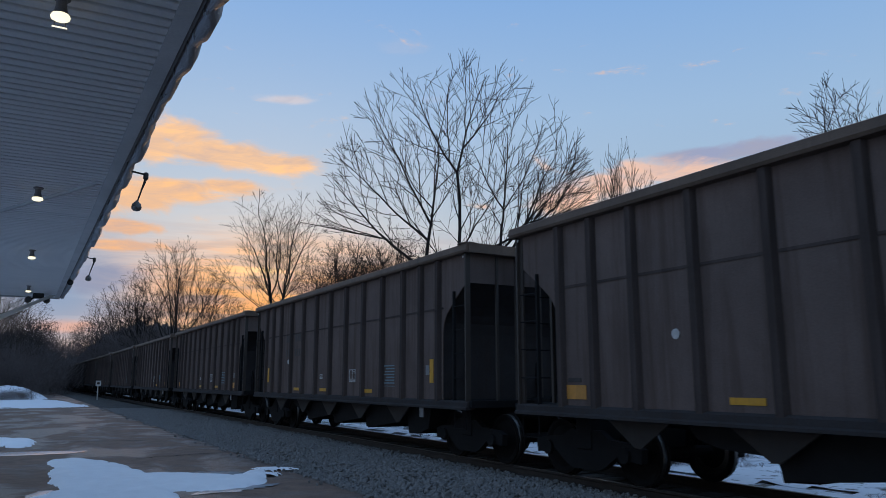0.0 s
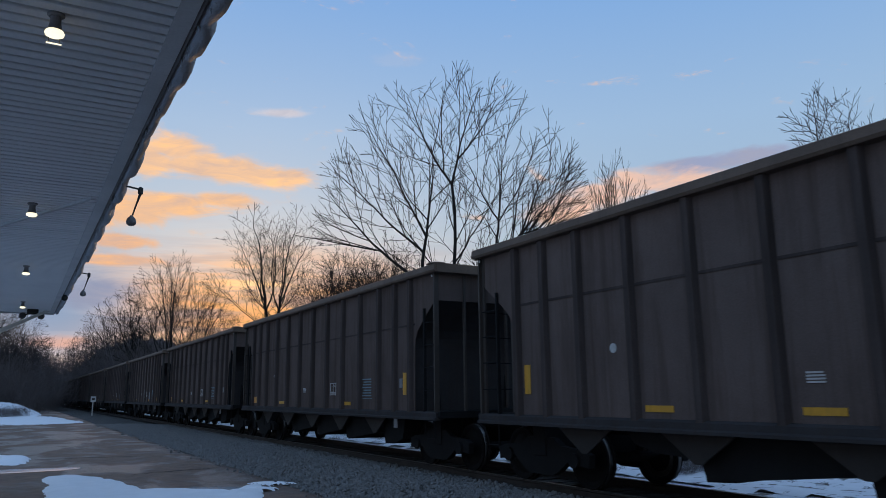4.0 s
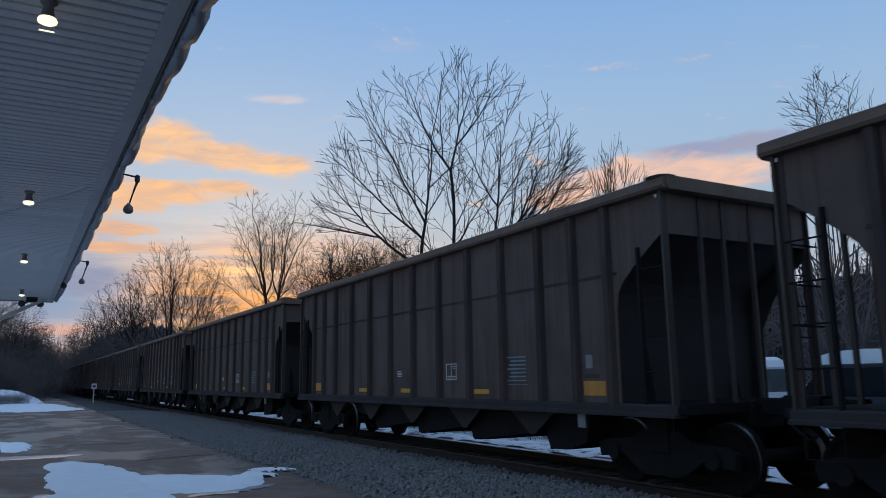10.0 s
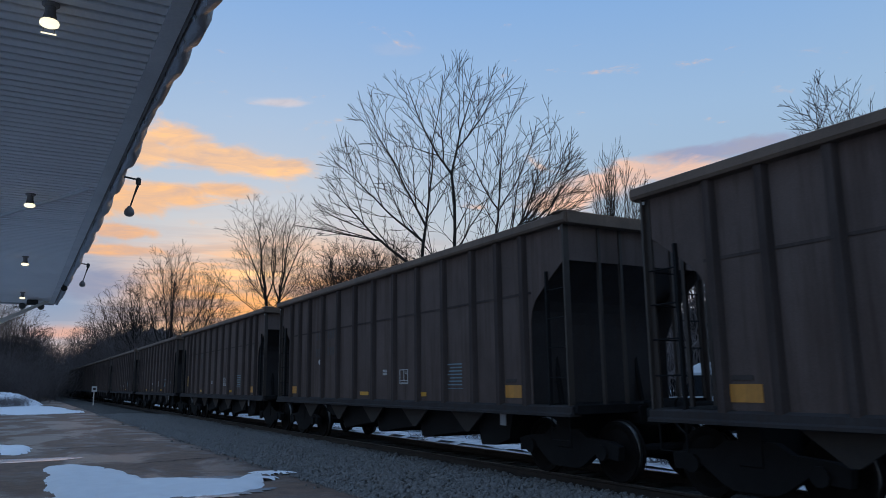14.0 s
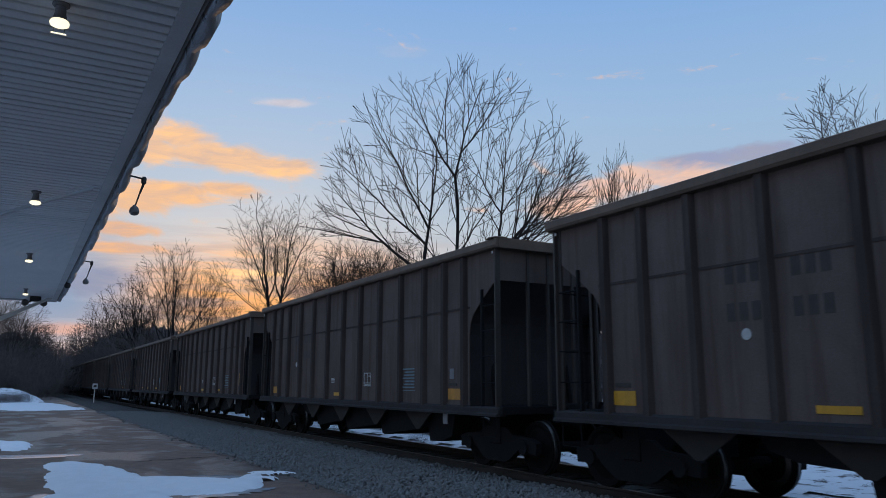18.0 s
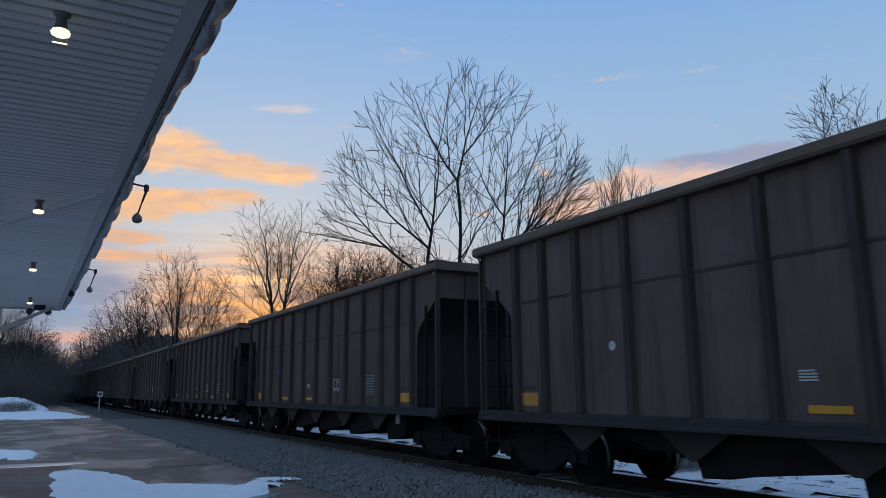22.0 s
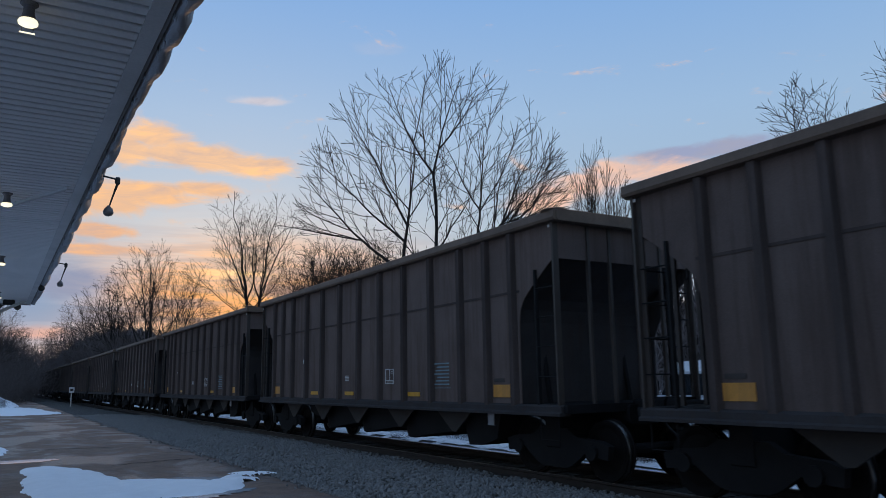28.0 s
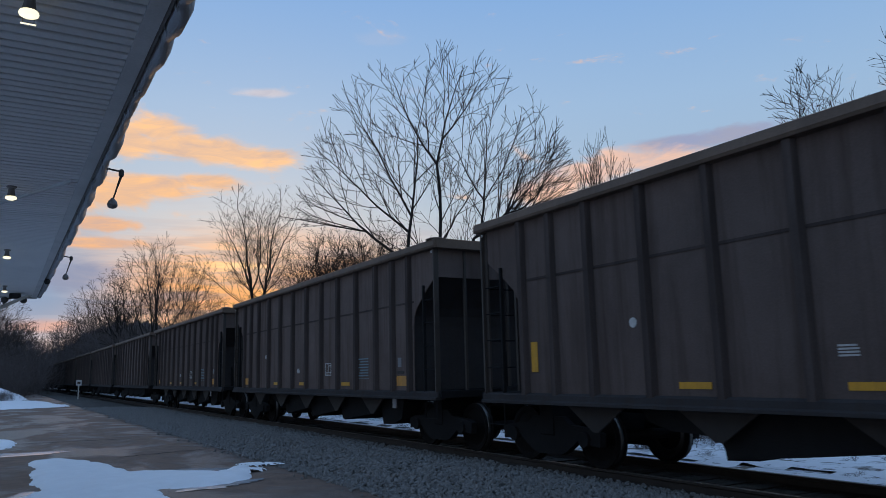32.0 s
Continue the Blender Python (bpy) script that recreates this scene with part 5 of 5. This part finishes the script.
def car_marks(car, n):
    """Paint and reflectors on the platform side of car n."""
    r = random.Random(100 + n)
    tagged(mark(car, "stencil_box", "stencil_box", -1.55, 1.43, "white stencilled box"), kind="stuff")
    tagged(mark(car, "stencil_table", "stencil_table", -3.75, 1.45, "rows of faded teal stencil bars"), kind="stuff")
    for y in (2.85, 0.50, -2.50):
        if r.random() < 0.85:
            mark(car, "reflector_strip", "yellow_mark", y + r.uniform(-0.18, 0.18), 1.06, "yellow reflector strip")
    for e, tall, bare in ((-1, TALL_REAR, BARE_REAR), (1, TALL_FRONT, BARE_FRONT)):
        if n in tall:
            mark(car, "tall_reflector", "tall_mark", -5.80 if e < 0 else 5.90, 1.50, "upright yellow reflector")
        elif n not in bare:
            key = "yellow_end_mark" if (e < 0 and n in YELLOW_REAR) or (e > 0 and n in (23, 29)) else "orange_mark"
            mark(car, "end_reflector", key, -5.72 if e < 0 else 5.84, 1.13, "dirty orange reflector" if key == "orange_mark" else "dull yellow reflector")
            mark(car, "small_label", "end_label", -5.66 if e < 0 else 5.86, 1.31, "small dark plate")
    if r.random() < 0.85 and n not in (12, 29):
        mark(car, "white_dot", "white_dot", 3.75 + r.uniform(-0.1, 0.1), 1.9, "pale round chalk mark")
    mark(car, "small_label", "small_label", -0.58 if n in (4, 19) else 0.72, 1.54 if n in (4, 19) else 1.42, "small pale label")
    if random.Random(500 + n).random() < 0.6:
        mark(car, "pale_plate", "pale_plate", -5.62, 1.52, "small pale square plate")
    if r.random() < 0.12 or n in (12, 23):
        tagged(mark(car, "reporting_mark", "letter_bars", 3.3, 2.62, "worn dark marks on the side"), kind="stuff")
    if n in (12, 15, 29):
        blot(car, 2.4 if n == 15 else 3.7, 1.92, 0.20, 0.16, BLUEPAINT, "smudge of blue spray paint", n)
    if n == 9:
        blot(car, 1.55, 1.40, 0.55, 0.36, GREYPAINT, "square of pale overpaint", 1)
        blot(car, 0.45, 1.45, 0.24, 0.14, GREYPAINT, "small pale overpaint", 2)
        blot(car, -0.55, 1.36, 0.42, 0.72, GREYPAINT, "tall pale overpaint", 3)
        blot(car, -2.60, 1.32, 0.46, 0.52, GREYPAINT, "ragged pale overpaint", 4)
        blot(car, 3.75, 1.20, 0.30, 0.24, GREYPAINT, "small pale overpaint", 5)
    if n == 17:
        g = Geo()
        for pts in ([(0.33, 0.27), (0.18, 0.02), (0.04, -0.36)], [(0.07, 0.35), (-0.08, 0.08), (-0.29, -0.24)], [(0.33, -0.18), (0.04, 0.0), (-0.26, 0.20)], [(-0.34, 0.12), (-0.40, 0.03), (-0.37, -0.08)], [(0.34, -0.12), (0.30, -0.22)]):
            stroke(g, pts, 0.075)
        ob = tagged(part("sprayed_scrawl", g, STENCIL, car, "pale crossed spray strokes"), kind="stuff")
        ob.location = (-SHEET - 0.004, 2.95, 1.45)
        scrawl(car, 1.80, 1.42, 0.85, 0.42, 3, GREYPAINT, "thin grey-pink sprayed scrawl", 6, 0.03)
        blot(car, 0.45, 1.40, 0.95, 0.62, REDPAINT, "faded red overpaint", 7)
        scrawl(car, -2.75, 1.55, 0.40, 0.62, 4, STENCIL, "white sprayed scrawl", 3, 0.05)
        scrawl(car, 4.6, 1.30, 0.40, 0.40, 5, GREYPAINT, "white sprayed scrawl", 3, 0.05)
    if n == 11:
        g = Geo()
        for k, a in enumerate((0.34, 0.24, 0.12, 0.0, -0.14, -0.28, -0.42)):
            stroke(g, [(a, 0.22), (a * 0.75 + 0.03 * (k % 2), -0.02), (a * 0.5 - 0.05, -0.38 + 0.03 * (k % 3))], 0.028)
        stroke(g, [(0.46, 0.24), (0.30, 0.20), (0.12, 0.30), (-0.02, 0.24), (-0.16, 0.30), (-0.30, 0.24), (-0.42, 0.20), (-0.46, 0.10), (-0.40, -0.10)], 0.035)
        stroke(g, [(0.44, 0.34), (0.38, 0.26), (0.20, 0.22), (0.05, 0.36)], 0.035)
        stroke(g, [(0.10, -0.38), (-0.06, -0.40), (-0.20, -0.36)], 0.035)
        ob = tagged(part("sprayed_scrawl", g, PALETAG, car, "tall pale sprayed scrawl"), kind="stuff")
        ob.location = (-SHEET - 0.004, -0.70, 1.36)
    if n == 11:
        blot(car, 1.6, 1.30, 0.60, 0.26, GREYPAINT, "low pale overpaint", n)


def far_car():
    """A car that stays far off: fewer parts."""
    car = thing("hopper_car", CAR_LABEL + " far down the line", "railway car", "hopper cars of the coal train")
    for s, key in ((-1, "near"), (1, "far")):
        for nm in ("side_sheet", "top_chord", "side_sill"):
            put(nm, (nm, key), car, 0, 0)
        for y in RIBS:
            put("rib", ("rib", key), car, 0, y)
        for e in (-1, 1):
            put("corner_post", "corner_post", car, s * 1.50, e * 7.25)
            put("side_frame", "side_frame", car, s * 1.02, TRUCK[e], RAILZ)
    for key in ("rear", "front"):
        for nm in ("end_chord", "end_sheet", "slope_sheet", "end_platform", "coupler"):
            put(nm, (nm, key), car, 0, 0)
    put("center_sill", "center_sill", car, 0, 0)
    for y in (-2.87, -0.70, 1.47, 3.64):
        put("hopper_bay", "hopper", car, 0, y)
    return car


def car_y(n, t):
    """Where the middle of car n stands at t seconds."""
    return -5.893 - 20.0658 * t + 0.00882 * t * t + n * PITCH - HALF


# small surges of the train along the track, seconds and metres
SURGE = [(0, .16), (1, -.02), (2, -.10), (3, -.20), (3.5, .0), (6, -.17), (7, -.30), (8, -.16), (9, -.18), (10, -.25), (11, -.40), (12, .02), (13, .05), (14, .02), (16.5, -.11), (17, -.22), (18, -.07),
         (19, -.12), (20, -.20), (21, -.18), (22, -.10), (23, -.05), (24, -.06), (25, -.05), (25.5, 0.0), (28, -.66), (29, -.72), (30, -.15), (31, -.15), (32, .10)]


FIRST, NEAR, LAST = 0, 42, 54
TRAIN = []
proto = hopper_car()
for n in range(FIRST, NEAR + 1):
    c = proto if n == FIRST else copy_thing(proto, pose(TRACK_X, car_y(n, 0), 0))
    TRAIN.append(c)
for c, n in zip(TRAIN, range(FIRST, NEAR + 1)):
    car_marks(c, n)
proto = far_car()
for n in range(NEAR + 1, LAST + 1):
    TRAIN.append(proto if n == NEAR + 1 else copy_thing(proto, pose(TRACK_X, car_y(n, 0), 0)))


# ---------------------------------------------------------------- small things
def marker():
    s = thing("marker_sign", "small white marker board on a short post beside the track", "sign", at=pose(6.0, 72.0, -0.28))
    part("post", Geo().tube([(0, 0, 0), (0, 0, 1.3)], 0.05, 8), PALE, s)
    part("board", Geo().box(-0.21, 0.21, -0.09, -0.065, 1.15, 1.62, 0.02), SIGNWHITE, s, "white enamel board")
    part("lettering", Geo().box(-0.12, 0.12, -0.094, -0.091, 1.3, 1.48), LETTER, s, "unreadable dark mark")


marker()


def parked_car(x, y, turn, paint, label):
    c = thing("parked_car", label, "car", "parked cars", at=Matrix.LocRotScale((x, y, -0.43), Euler((0, 0, radians(turn))), (1.05, 1.05, 1.12)))
    part("body", Geo().prism([(-2.3, 0.35), (2.3, 0.35), (2.35, 0.7), (2.2, 0.95), (1.3, 1.02), (-2.2, 1.05), (-2.35, 0.7)], -0.9, 0.9), paint, c)
    part("cabin", Geo().prism([(-2.1, 1.04), (1.2, 1.02), (0.6, 1.62), (-1.9, 1.66)], -0.8, 0.8), GLASS, c, "dark glazed cabin")
    part("roof", Geo().box(-1.9, 0.62, -0.78, 0.78, 1.62, 1.72, 0.03), paint, c)
    part("roof_snow", Geo().prism([(-1.9, 1.72), (0.62, 1.72), (0.55, 1.92), (0.2, 2.0), (-0.6, 2.03), (-1.6, 2.0), (-1.88, 1.9)], -0.74, 0.74), SNOW, c, "cap of old snow")
    part("bumper", Geo().box(2.28, 2.42, -0.85, 0.85, 0.4, 0.62, 0.03), POST, c)
    for px in (-1.4, 1.45):
        for py in (-0.82, 0.82):
            w = part("wheel", Geo().lathe([(0.2, -0.1), (0.33, -0.1), (0.35, 0), (0.33, 0.1), (0.2, 0.1)], 16, "y"), RUBBER, c)
            w.location = (px, py, 0.35)
    return c


parked_car(18.2, 11.0, 84, DARKPAINT, "dark tall car parked in the snow with a snow-covered roof")
parked_car(20.5, 17.2, 75, VANPAINT, "white car parked in the snow with a snow-covered roof")
parked_car(19.5, 4.6, 95, DARKPAINT, "dark car parked in the snow with a snow-covered roof")


# ---------------------------------------------------------------- what moves
def roll_wheels(w, n):
    """Turns a wheelset while its car passes the platform."""
    x, y, z = w.location
    start = (car_y(n, 0) + y - 24.0) / 20.0
    k0, k1 = max(0, int(start * FPS)), min(32 * FPS, int((start + 1.1) * FPS))
    if k1 <= k0:
        return
    turn = lambda k: math.degrees((car_y(n, k0 / FPS) - car_y(n, k / FPS)) / 0.459)
    rows = [(k / FPS, pose(x, y, z, turn(k))) for k in range(k0, k1 + 1)]
    if k0 > 1:
        rows.insert(0, (0.0, pose(x, y, z)))
    if k1 < 32 * FPS - 1:
        rows.append((32.0, pose(x, y, z, turn(k1))))
    walk(w, rows)


def motions():
    for n, c in enumerate(TRAIN):
        walk(c, [(t, pose(TRACK_X, car_y(n, t) + s, 0)) for t, s in SURGE])
        for w in c.children:
            if w.name.startswith("wheelset"):
                roll_wheels(w, n)


motions()
